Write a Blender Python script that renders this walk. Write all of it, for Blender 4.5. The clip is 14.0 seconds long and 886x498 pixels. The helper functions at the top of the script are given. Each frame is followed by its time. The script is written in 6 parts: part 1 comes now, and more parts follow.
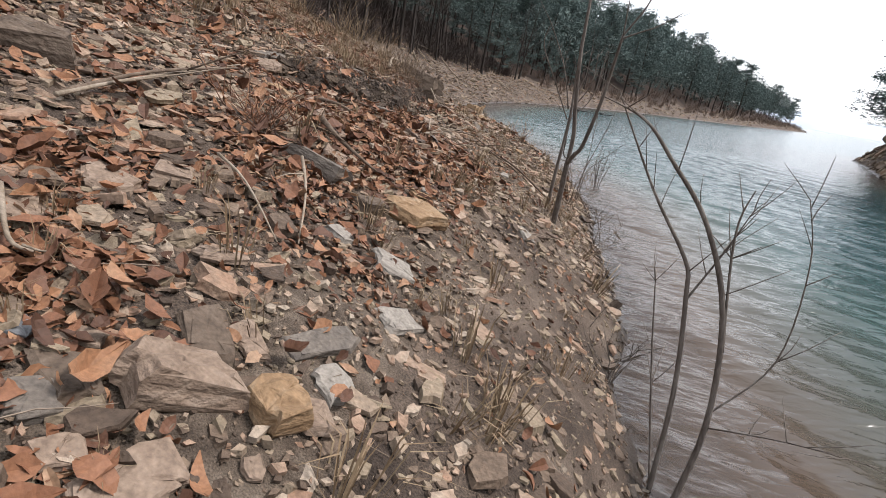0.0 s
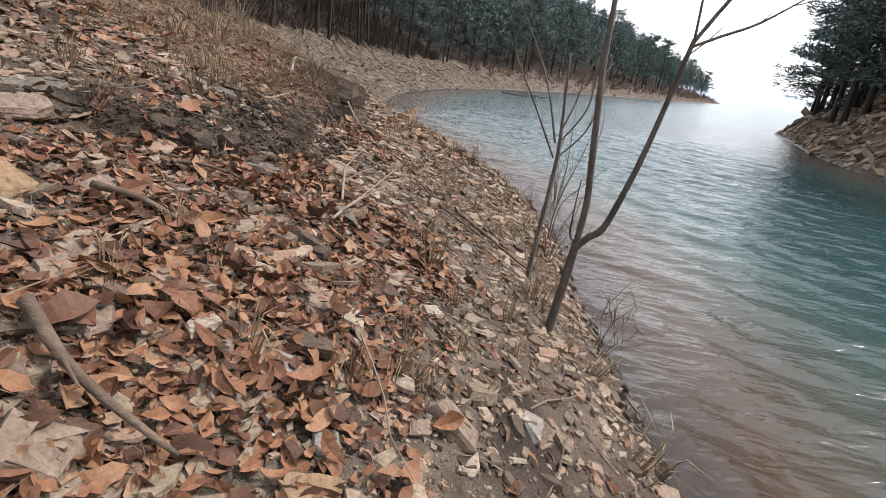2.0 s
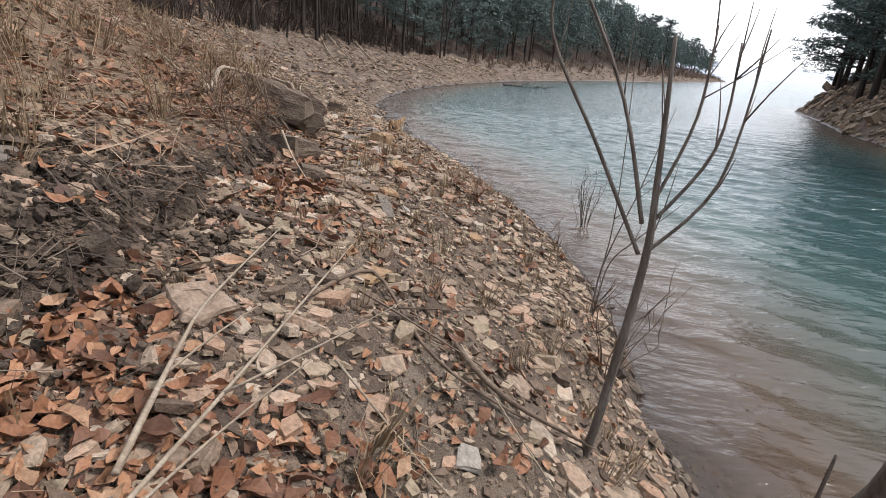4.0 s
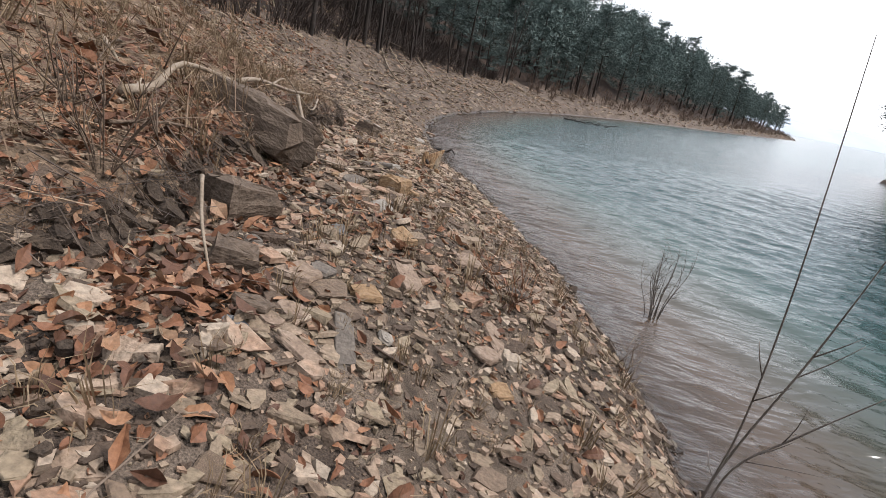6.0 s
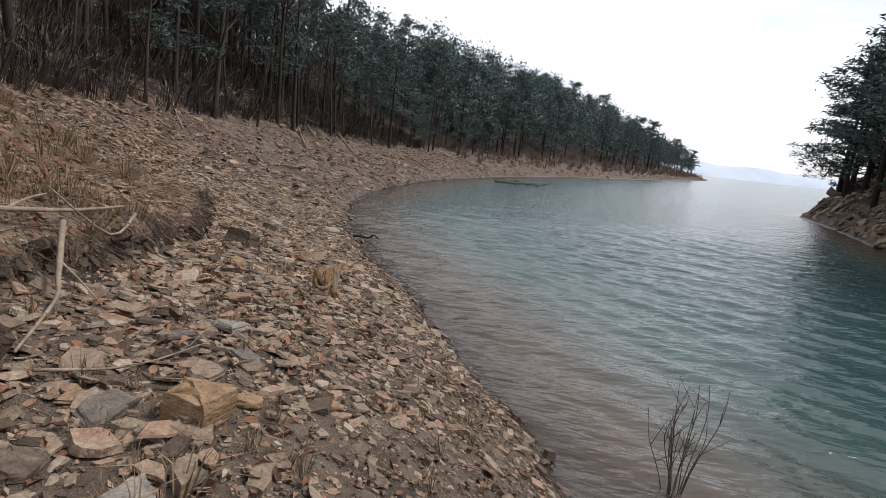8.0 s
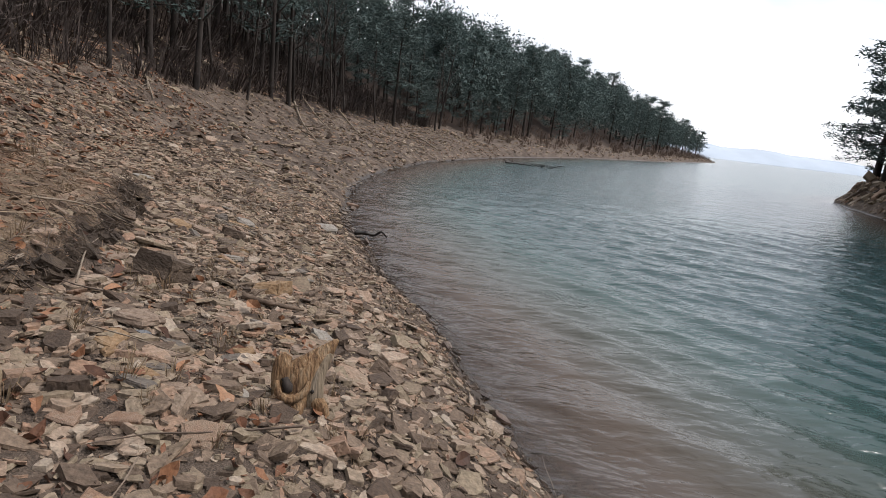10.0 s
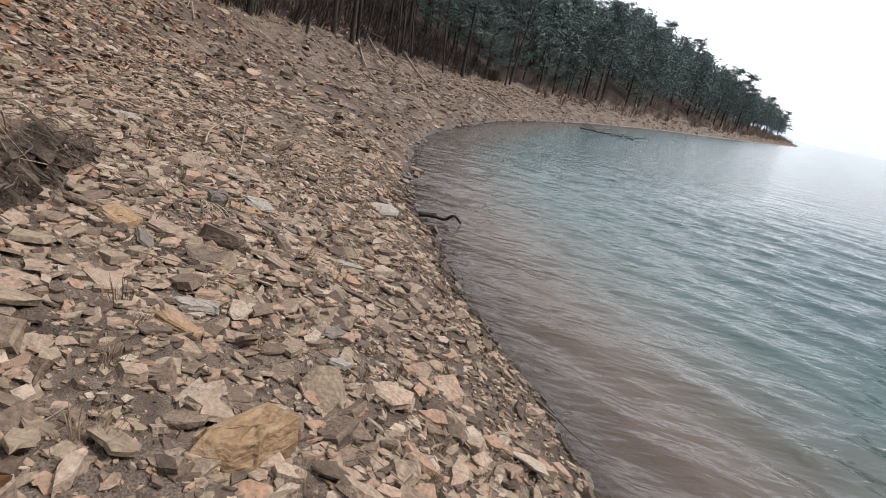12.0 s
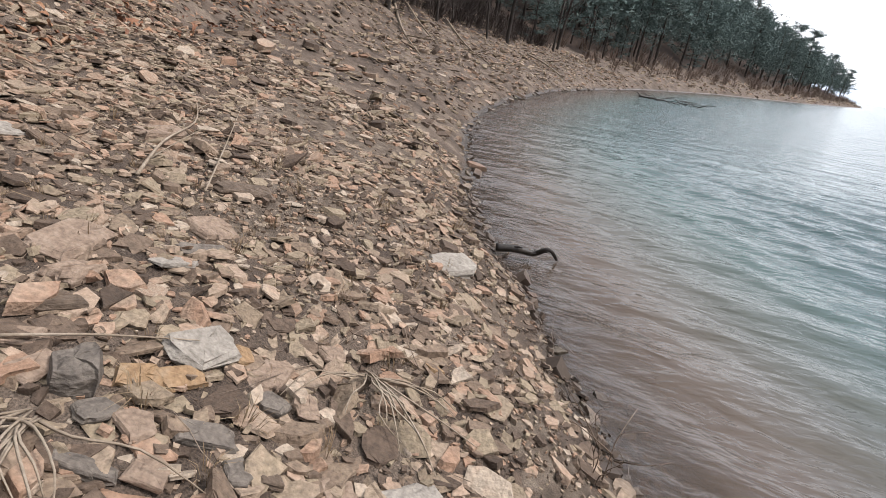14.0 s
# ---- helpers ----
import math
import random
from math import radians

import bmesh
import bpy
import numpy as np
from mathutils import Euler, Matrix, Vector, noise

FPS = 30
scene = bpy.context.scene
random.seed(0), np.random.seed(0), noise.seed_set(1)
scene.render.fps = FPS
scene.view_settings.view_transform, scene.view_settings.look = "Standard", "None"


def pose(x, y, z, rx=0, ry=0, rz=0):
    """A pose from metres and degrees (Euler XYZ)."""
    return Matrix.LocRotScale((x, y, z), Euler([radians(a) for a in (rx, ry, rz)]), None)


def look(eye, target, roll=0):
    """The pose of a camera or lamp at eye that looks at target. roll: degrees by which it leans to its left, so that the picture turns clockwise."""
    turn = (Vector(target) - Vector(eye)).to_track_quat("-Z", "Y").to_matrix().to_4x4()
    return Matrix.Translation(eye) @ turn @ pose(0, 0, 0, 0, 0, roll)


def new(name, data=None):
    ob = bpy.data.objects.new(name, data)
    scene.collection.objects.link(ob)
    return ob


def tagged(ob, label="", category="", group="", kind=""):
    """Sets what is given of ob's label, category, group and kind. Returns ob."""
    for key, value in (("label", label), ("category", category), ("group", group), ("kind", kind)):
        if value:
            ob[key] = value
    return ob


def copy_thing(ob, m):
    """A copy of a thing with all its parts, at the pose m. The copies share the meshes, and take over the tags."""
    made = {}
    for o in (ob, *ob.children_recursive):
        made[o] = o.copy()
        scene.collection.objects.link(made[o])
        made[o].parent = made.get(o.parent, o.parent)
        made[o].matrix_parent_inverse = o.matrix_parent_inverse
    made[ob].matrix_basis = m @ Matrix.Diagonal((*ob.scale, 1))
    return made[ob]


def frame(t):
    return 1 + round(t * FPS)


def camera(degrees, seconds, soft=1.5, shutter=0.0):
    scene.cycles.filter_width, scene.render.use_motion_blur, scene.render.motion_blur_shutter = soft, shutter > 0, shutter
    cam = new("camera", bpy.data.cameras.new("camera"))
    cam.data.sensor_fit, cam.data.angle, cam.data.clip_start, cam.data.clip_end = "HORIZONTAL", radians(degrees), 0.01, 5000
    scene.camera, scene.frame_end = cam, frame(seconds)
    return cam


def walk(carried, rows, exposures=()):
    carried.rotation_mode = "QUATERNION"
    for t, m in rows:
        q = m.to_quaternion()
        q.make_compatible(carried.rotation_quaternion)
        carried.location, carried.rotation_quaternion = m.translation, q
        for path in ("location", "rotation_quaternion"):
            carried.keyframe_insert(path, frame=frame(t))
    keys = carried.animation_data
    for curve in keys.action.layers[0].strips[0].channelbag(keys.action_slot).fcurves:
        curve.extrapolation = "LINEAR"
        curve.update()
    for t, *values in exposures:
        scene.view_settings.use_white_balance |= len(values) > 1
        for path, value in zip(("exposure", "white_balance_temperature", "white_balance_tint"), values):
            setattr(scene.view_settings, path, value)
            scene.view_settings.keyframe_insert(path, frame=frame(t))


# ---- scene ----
cam = camera(78.0, 14.0, soft=0.6)
PATH = [
    (0, (12.245, 8.364, 2.098), (11.92, 10.234, 1.467), 9.9),
    (0.5, (12.108, 8.915, 2.091), (11.881, 10.742, 1.31), 11.8),
    (1, (12.011, 9.458, 2.311), (11.775, 11.368, 1.766), 8.1),
    (1.5, (11.802, 10.212, 2.25), (11.656, 12.093, 1.585), 10.7),
    (2, (11.715, 10.811, 2.348), (11.624, 12.699, 1.695), 8.4),
    (2.5, (11.675, 11.462, 2.401), (11.58, 13.398, 1.907), 3.3),
    (3, (11.609, 12.006, 2.46), (11.477, 13.933, 1.941), 3.6),
    (3.5, (11.69, 12.572, 2.438), (11.57, 14.463, 1.797), 2.5),
    (3.7, (11.666, 12.828, 2.39), (11.56, 14.71, 1.722), 3.8),
    (5.8, (11.601, 14.892, 2.418), (11.356, 16.754, 1.731), 10.1),
    (6, (11.555, 15.146, 2.398), (11.281, 17.026, 1.774), 11.1),
    (6.5, (11.502, 15.77, 2.456), (11.23, 17.638, 1.795), 8.5),
    (7, (11.514, 16.305, 2.553), (11.35, 18.156, 1.814), 11.7),
    (7.5, (11.415, 17.069, 2.569), (11.287, 19.013, 2.115), 9.9),
    (8, (11.452, 17.564, 2.543), (11.341, 19.526, 2.175), 6.4),
    (8.2, (11.43, 17.752, 2.553), (11.323, 19.721, 2.219), 5.9),
    (10.3, (10.683, 20.795, 2.338), (10.569, 22.731, 1.849), 7.1),
    (10.5, (10.628, 21.025, 2.325), (10.488, 22.943, 1.776), 7.9),
    (11, (10.346, 21.668, 2.261), (10.086, 23.469, 1.431), 12.5),
    (11.5, (10.094, 22.369, 2.159), (9.764, 24.19, 1.401), 10.9),
    (12, (9.887, 23.179, 2.168), (9.638, 25.066, 1.554), 11.6),
    (12.5, (9.707, 23.773, 2.21), (9.523, 25.692, 1.678), 10.0),
    (13, (9.228, 24.535, 2.018), (8.874, 26.343, 1.24), 12.6),
    (13.5, (9.058, 25.123, 2.065), (8.681, 26.909, 1.247), 9.9),
    (14, (8.869, 25.764, 2.017), (8.517, 27.589, 1.281), 10.0),
]
walk(cam, [(t, look(eye, target, roll)) for t, eye, target, roll in PATH],
     [(0, 0.05, 6500, 13), (3.5, 0.13, 6500, 13), (6.0, -0.06, 6500, 13), (7.0, 0.0, 6500, 13), (7.5, -0.16, 6500, 13), (8.0, -0.46, 6500, 13), (10.5, -0.43, 6500, 13), (11.0, -0.2, 6500, 13), (11.5, 0.02, 6500, 13), (12.0, -0.02, 6500, 13), (12.5, -0.34, 6500, 13), (13.0, -0.34, 6500, 13), (13.5, -0.02, 6500, 13), (14.0, 0.15, 6500, 13)])

# ---- world ----
import itertools

SUN_AZ, SUN_EL = 80.0, 52.0          # degrees to the right of +y, and above the horizon
world = bpy.data.worlds.new("overcast_sky")
scene.world = world
world.use_nodes = True
wt = world.node_tree
wt.nodes.clear()
w_out = wt.nodes.new("ShaderNodeOutputWorld")
w_bg = wt.nodes.new("ShaderNodeBackground")
w_sky = wt.nodes.new("ShaderNodeTexSky")
w_sky.sky_type = "NISHITA"
w_sky.sun_disc = False
w_sky.sun_elevation, w_sky.sun_rotation = radians(SUN_EL), radians(SUN_AZ)
w_sky.air_density, w_sky.dust_density, w_sky.ozone_density = 1.0, 3.0, 1.0
w_co = wt.nodes.new("ShaderNodeTexCoord")
w_map = wt.nodes.new("ShaderNodeMapping")
w_map.inputs["Scale"].default_value = (1.0, 1.0, 2.6)
w_noise = wt.nodes.new("ShaderNodeTexNoise")
w_noise.inputs["Scale"].default_value, w_noise.inputs["Detail"].default_value = 2.2, 5.0
w_ramp = wt.nodes.new("ShaderNodeValToRGB")
w_ramp.color_ramp.elements[0].position, w_ramp.color_ramp.elements[1].position = 0.36, 0.60
w_ramp.color_ramp.elements[0].color = (0.42, 0.42, 0.42, 1)
w_mix = wt.nodes.new("ShaderNodeMix")
w_mix.data_type = "RGBA"
w_mix.inputs["B"].default_value = (9.8, 10.2, 10.7, 1)     # the cloud sheet
for a, b in ((w_co.outputs["Generated"], w_map.inputs["Vector"]), (w_map.outputs["Vector"], w_noise.inputs["Vector"]),
             (w_noise.outputs["Fac"], w_ramp.inputs["Fac"]), (w_ramp.outputs["Color"], w_mix.inputs["Factor"]),
             (w_sky.outputs["Color"], w_mix.inputs["A"]), (w_mix.outputs["Result"], w_bg.inputs["Color"]),
             (w_bg.outputs["Background"], w_out.inputs["Surface"])):
    wt.links.new(a, b)
w_bg.inputs["Strength"].default_value = 0.19

sun_data = bpy.data.lights.new("sun", "SUN")
sun_data.energy, sun_data.angle, sun_data.color = 4.2, radians(10), (1.0, 0.97, 0.93)
sun = new("sun", sun_data)
sun.matrix_world = look((0, 0, 60), (-60 * math.sin(radians(SUN_AZ)) / math.tan(radians(SUN_EL)), -60 * math.cos(radians(SUN_AZ)) / math.tan(radians(SUN_EL)), 0))

# ---- materials ----


def material(name, ramp, scale=6.0, rough=0.85, detail_scale=60.0, bump=0.3, bump_scale=40.0, island=0.0, spread=(0.75, 1.2), coords="Object", metal=0.0, spec=0.3, distort=0.0, stretch=(1, 1, 1), wet=False, dim=0.475):
    """A surface of two scales of variation: ramp holds (position, colour) stops; island: how far pieces differ from each other."""
    m = bpy.data.materials.new(name)
    m.use_nodes = True
    nt = m.node_tree
    bs = nt.nodes["Principled BSDF"]
    co = nt.nodes.new("ShaderNodeTexCoord")
    mp = nt.nodes.new("ShaderNodeMapping")
    mp.inputs["Scale"].default_value = stretch
    nt.links.new(co.outputs[coords], mp.inputs["Vector"])
    n1, n2 = nt.nodes.new("ShaderNodeTexNoise"), nt.nodes.new("ShaderNodeTexNoise")
    n1.inputs["Scale"].default_value, n1.inputs["Detail"].default_value, n1.inputs["Distortion"].default_value = scale, 6, distort
    n2.inputs["Scale"].default_value, n2.inputs["Detail"].default_value = detail_scale, 4
    r = nt.nodes.new("ShaderNodeValToRGB")
    while len(r.color_ramp.elements) < len(ramp):
        r.color_ramp.elements.new(0.5)
    for e, (p, c) in zip(r.color_ramp.elements, ramp):
        e.position, e.color = p, (*(v * dim for v in c), 1)
    fac = n1.outputs["Fac"]
    geo = nt.nodes.new("ShaderNodeNewGeometry")
    info = nt.nodes.new("ShaderNodeObjectInfo")
    add = nt.nodes.new("ShaderNodeMath")
    add.operation = "ADD"
    nt.links.new(geo.outputs["Random Per Island"], add.inputs[0])
    nt.links.new(info.outputs["Random"], add.inputs[1])
    fr = nt.nodes.new("ShaderNodeMath")
    fr.operation = "FRACT"
    nt.links.new(add.outputs[0], fr.inputs[0])
    if island:
        mx = nt.nodes.new("ShaderNodeMix")
        mx.inputs["Factor"].default_value = island
        nt.links.new(fac, mx.inputs["A"])
        nt.links.new(fr.outputs[0], mx.inputs["B"])
        fac = mx.outputs["Result"]
    nt.links.new(fac, r.inputs["Fac"])
    val = nt.nodes.new("ShaderNodeMapRange")
    val.inputs["To Min"].default_value, val.inputs["To Max"].default_value = spread
    val.inputs["From Min"].default_value, val.inputs["From Max"].default_value = 0.25, 0.75
    nt.links.new(n2.outputs["Fac"], val.inputs["Value"])
    mul = nt.nodes.new("ShaderNodeVectorMath")
    mul.operation = "MULTIPLY"
    nt.links.new(r.outputs["Color"], mul.inputs[0])
    nt.links.new(val.outputs["Result"], mul.inputs[1])
    for n in (n1, n2):
        nt.links.new(mp.outputs["Vector"], n.inputs["Vector"])
    bs.inputs["Roughness"].default_value, bs.inputs["Metallic"].default_value = rough, metal
    if wet:
        sep, lap, dry, soak = nt.nodes.new("ShaderNodeSeparateXYZ"), nt.nodes.new("ShaderNodeMapRange"), nt.nodes.new("ShaderNodeMapRange"), nt.nodes.new("ShaderNodeVectorMath")
        nt.links.new(geo.outputs["Position"], sep.inputs[0])
        for node, lo, hi in ((lap, 0.42, 1.0), (dry, 0.35, rough)):
            node.inputs["From Min"].default_value, node.inputs["From Max"].default_value = 0.035, 0.13
            node.inputs["To Min"].default_value, node.inputs["To Max"].default_value = lo, hi
            nt.links.new(sep.outputs["Z"], node.inputs["Value"])
        soak.operation = "MULTIPLY"
        nt.links.new(mul.outputs["Vector"], soak.inputs[0])
        nt.links.new(lap.outputs["Result"], soak.inputs[1])
        nt.links.new(soak.outputs["Vector"], bs.inputs["Base Color"])
        nt.links.new(dry.outputs["Result"], bs.inputs["Roughness"])
    else:
        nt.links.new(mul.outputs["Vector"], bs.inputs["Base Color"])
    bs.inputs["Specular IOR Level"].default_value = spec
    if bump:
        n3 = nt.nodes.new("ShaderNodeTexNoise")
        n3.inputs["Scale"].default_value, n3.inputs["Detail"].default_value = bump_scale, 5
        nt.links.new(mp.outputs["Vector"], n3.inputs["Vector"])
        b = nt.nodes.new("ShaderNodeBump")
        b.inputs["Strength"].default_value, b.inputs["Distance"].default_value = bump, 0.02
        nt.links.new(n3.outputs["Fac"], b.inputs["Height"])
        nt.links.new(b.outputs["Normal"], bs.inputs["Normal"])
    return m


M_GROUND = material("gritty_earth", [(0.3, (0.07, 0.049, 0.037)), (0.5, (0.19, 0.14, 0.106)), (0.72, (0.34, 0.265, 0.205))], 1.6, 0.95, 110, 1.0, 110, spread=(0.3, 1.7), wet=True)
M_GRAVEL = material("fine_gravel", [(0.3, (0.11, 0.08, 0.06)), (0.5, (0.24, 0.182, 0.136)), (0.72, (0.39, 0.31, 0.24))], 9, 0.95, 170, 1.0, 150, spread=(0.45, 1.5), wet=True)
M_TURF = material("matted_turf", [(0.3, (0.16, 0.105, 0.07)), (0.5, (0.30, 0.21, 0.14)), (0.75, (0.46, 0.34, 0.23))], 4, 0.95, 60, 0.8, 50, spread=(0.55, 1.3))
M_SOIL = material("root_bound_soil", [(0.25, (0.045, 0.032, 0.024)), (0.5, (0.115, 0.083, 0.06)), (0.75, (0.23, 0.17, 0.12))], 7, 0.95, 70, 1.0, 60, spread=(0.5, 1.4))
SHALE = [(0.0, (0.055, 0.037, 0.026)), (0.19, (0.16, 0.11, 0.078)), (0.37, (0.32, 0.23, 0.163)), (0.50, (0.40, 0.315, 0.215)), (0.64, (0.47, 0.35, 0.255)), (0.76, (0.46, 0.28, 0.185)), (0.88, (0.60, 0.485, 0.37)), (1.0, (0.33, 0.285, 0.235))]
M_SCREE = material("shale", SHALE, 9, 0.8, 46, 0.6, 60, island=0.8, spread=(0.62, 1.36), distort=0.5, wet=True)
M_LITTER = material("oak_leaf", [(0.0, (0.07, 0.036, 0.024)), (0.28, (0.20, 0.092, 0.053)), (0.55, (0.37, 0.165, 0.086)), (0.78, (0.52, 0.265, 0.14)), (1.0, (0.52, 0.39, 0.27))], 10, 0.65, 90, 0.15, 120, island=0.8, spread=(0.72, 1.2))
M_STRAW = material("dry_grass", [(0.0, (0.22, 0.14, 0.078)), (0.5, (0.35, 0.24, 0.14)), (1.0, (0.48, 0.37, 0.24))], 5, 0.8, 60, 0, island=0.8)
M_BARK = material("grey_bark", [(0.25, (0.12, 0.095, 0.08)), (0.5, (0.24, 0.20, 0.17)), (0.75, (0.36, 0.32, 0.28))], 14, 0.9, 90, 0.7, 60, spread=(0.7, 1.2), stretch=(1, 1, 0.25))
M_TRUNK = material("dark_bark", [(0.25, (0.035, 0.028, 0.024)), (0.6, (0.085, 0.068, 0.058)), (0.85, (0.13, 0.11, 0.095))], 3, 0.95, 20, 0.5, 20, stretch=(1, 1, 0.3))
# needle green made paler and bluer, putting the distant haze into its colour
M_HAZED_NEEDLE = material("hazed_pine_needle", [(0.0, (0.055, 0.078, 0.072)), (0.5, (0.090, 0.120, 0.112)), (1.0, (0.13, 0.155, 0.14))], 0.6, 1.0, 5, 0, island=0.45, dim=1.0, spec=0.05)
M_TWIGS = material("bare_twig", [(0.0, (0.055, 0.04, 0.034)), (0.6, (0.105, 0.078, 0.066)), (1.0, (0.16, 0.125, 0.105))], 0.8, 0.9, 6, 0, island=0.7)
# brown woodland litter, with the shade under the trees painted in
M_SHADED_FLOOR = material("shaded_forest_floor", [(0.3, (0.04, 0.027, 0.02)), (0.55, (0.08, 0.05, 0.036)), (0.8, (0.125, 0.083, 0.058))], 0.35, 0.95, 3, 0.5, 3)


def water_material():
    m = bpy.data.materials.new("lake_water")
    m.use_nodes = True
    nt = m.node_tree
    bs = nt.nodes["Principled BSDF"]
    at = nt.nodes.new("ShaderNodeAttribute")
    at.attribute_name = "depth"
    r = nt.nodes.new("ShaderNodeValToRGB")
    stops = [(0.0, (0.10, 0.069, 0.049)), (0.20, (0.068, 0.050, 0.037)), (0.42, (0.056, 0.062, 0.053)), (0.65, (0.036, 0.064, 0.060)), (1.0, (0.020, 0.047, 0.049))]
    while len(r.color_ramp.elements) < len(stops):
        r.color_ramp.elements.new(0.5)
    for e, (p, c) in zip(r.color_ramp.elements, stops):
        e.position, e.color = p, (*c, 1)
    nt.links.new(at.outputs["Fac"], r.inputs["Fac"])
    nt.links.new(r.outputs["Color"], bs.inputs["Base Color"])
    tr = nt.nodes.new("ShaderNodeMapRange")
    tr.inputs["From Max"].default_value, tr.inputs["To Min"].default_value, tr.inputs["To Max"].default_value = 0.22, 0.85, 0.0
    nt.links.new(at.outputs["Fac"], tr.inputs["Value"])
    nt.links.new(tr.outputs["Result"], bs.inputs["Transmission Weight"])
    bs.inputs["Roughness"].default_value, bs.inputs["IOR"].default_value = 0.20, 1.33
    co, mp = nt.nodes.new("ShaderNodeTexCoord"), nt.nodes.new("ShaderNodeMapping")
    mp.inputs["Rotation"].default_value, mp.inputs["Scale"].default_value = (0, 0, radians(32)), (0.42, 1.0, 1.0)
    nt.links.new(co.outputs["Object"], mp.inputs["Vector"])
    total = None
    for sc, w, det in ((0.55, 1.3, 2.0), (1.7, 0.9, 2.0), (4.6, 0.46, 2.0), (13.0, 0.15, 2.0)):
        n = nt.nodes.new("ShaderNodeTexNoise")
        n.inputs["Scale"].default_value, n.inputs["Detail"].default_value, n.inputs["Distortion"].default_value = sc, det, 0.35
        nt.links.new(mp.outputs["Vector"], n.inputs["Vector"])
        k = nt.nodes.new("ShaderNodeMath")
        k.operation = "MULTIPLY_ADD"
        k.inputs[1].default_value = w
        nt.links.new(n.outputs["Fac"], k.inputs[0])
        if total:
            nt.links.new(total, k.inputs[2])
        else:
            k.inputs[2].default_value = 0
        total = k.outputs[0]
    b = nt.nodes.new("ShaderNodeBump")
    b.inputs["Strength"].default_value, b.inputs["Distance"].default_value = 1.0, 0.10
    nt.links.new(total, b.inputs["Height"])
    nt.links.new(b.outputs["Normal"], bs.inputs["Normal"])
    return m


M_WATER = water_material()

# ---- the lie of the land ----
SHORE = np.array([(17, -300), (15, -60), (13.4, -10), (13.2, 5), (13.15, 12), (13.05, 15), (12.97, 17.5), (12.9, 19.4), (12.55, 21), (12.1, 22.3), (11.4, 24), (10.7, 26),
                  (9.7, 27.9), (8.75, 30.2), (7.7, 33.1), (6.85, 36.3), (6.25, 41), (6.4, 47), (7.3, 55), (9.5, 64), (14, 78), (25, 104), (50, 150), (85, 220), (116, 283)], float)
BACK = np.array([(117, 290), (105, 292), (80, 262), (42, 212), (0, 186), (-70, 200), (-700, 300), (-700, -300)], float)
FAR_BANK = np.array([(38.2, 65.0), (34.8, 55), (31.0, 45.5), (29.3, 38.5), (29.6, 30), (33, 15), (45, -20), (120, -120), (600, -200), (600, 260), (200, 190), (90, 108), (52, 80), (41.5, 70)], float)
LAND = np.vstack([SHORE, BACK])


def distance_to(points, line, closed=True):
    best = np.full(len(points), 1e9)
    n = len(line)
    for i in range(n if closed else n - 1):
        a, b = line[i], line[(i + 1) % n]
        ab = b - a
        t = np.clip(((points - a) @ ab) / (ab @ ab), 0, 1)
        best = np.minimum(best, np.hypot(*(points - a - t[:, None] * ab).T))
    return best


def inside(points, poly):
    x, y = points.T
    hit = np.zeros(len(points), bool)
    for (x0, y0), (x1, y1) in zip(poly, np.roll(poly, -1, 0)):
        if y0 != y1:
            hit ^= ((y0 > y) != (y1 > y)) & (x < (x1 - x0) * (y - y0) / (y1 - y0) + x0)
    return hit


RNG = np.random.default_rng(7)
LATTICE = RNG.random((256, 256))


def lattice(x, y):
    xi, yi = np.floor(x).astype(int), np.floor(y).astype(int)
    u, v = x - xi, y - yi
    u, v = u * u * (3 - 2 * u), v * v * (3 - 2 * v)
    g = lambda a, b: LATTICE[a % 256, b % 256]
    return (g(xi, yi) * (1 - u) + g(xi + 1, yi) * u) * (1 - v) + (g(xi, yi + 1) * (1 - u) + g(xi + 1, yi + 1) * u) * v - 0.5


def rough(x, y):
    return lattice(x * 0.7, y * 0.7) * 0.16 + lattice(x * 2.1 + 9, y * 2.1) * 0.075 + lattice(x * 5.3, y * 5.3 + 31) * 0.035


def turf_edge(x, y):
    edge = np.interp(y, [13.6, 14.2, 15.0, 16.0, 17.3, 18.5, 20.0, 21.5, 23.2, 24.3, 25.6, 27.8, 28.8], [9.4, 9.95, 10.15, 10.0, 9.85, 9.5, 9.0, 8.75, 8.4, 8.0, 7.45, 6.6, 5.6])
    return edge + lattice(x * 0.4, y * 2.0) * 0.25 + lattice(x + 3, y * 5.0) * 0.1


def turf(x, y):
    """1 above the broken turf ledge that runs along the slope, 0 below it."""
    edge = turf_edge(x, y)
    return np.clip((edge - x) / 0.10, 0, 1) * np.clip((y - 13.4) / 0.6, 0, 1) * np.clip((26.6 - y) / 1.2, 0, 1)


def tree_line(y):
    """The height at which the woods begin."""
    return np.interp(y, [18, 22, 28, 34, 40, 55, 65, 90], [2.9, 3.1, 3.5, 3.1, 2.7, 2.2, 1.9, 1.9])


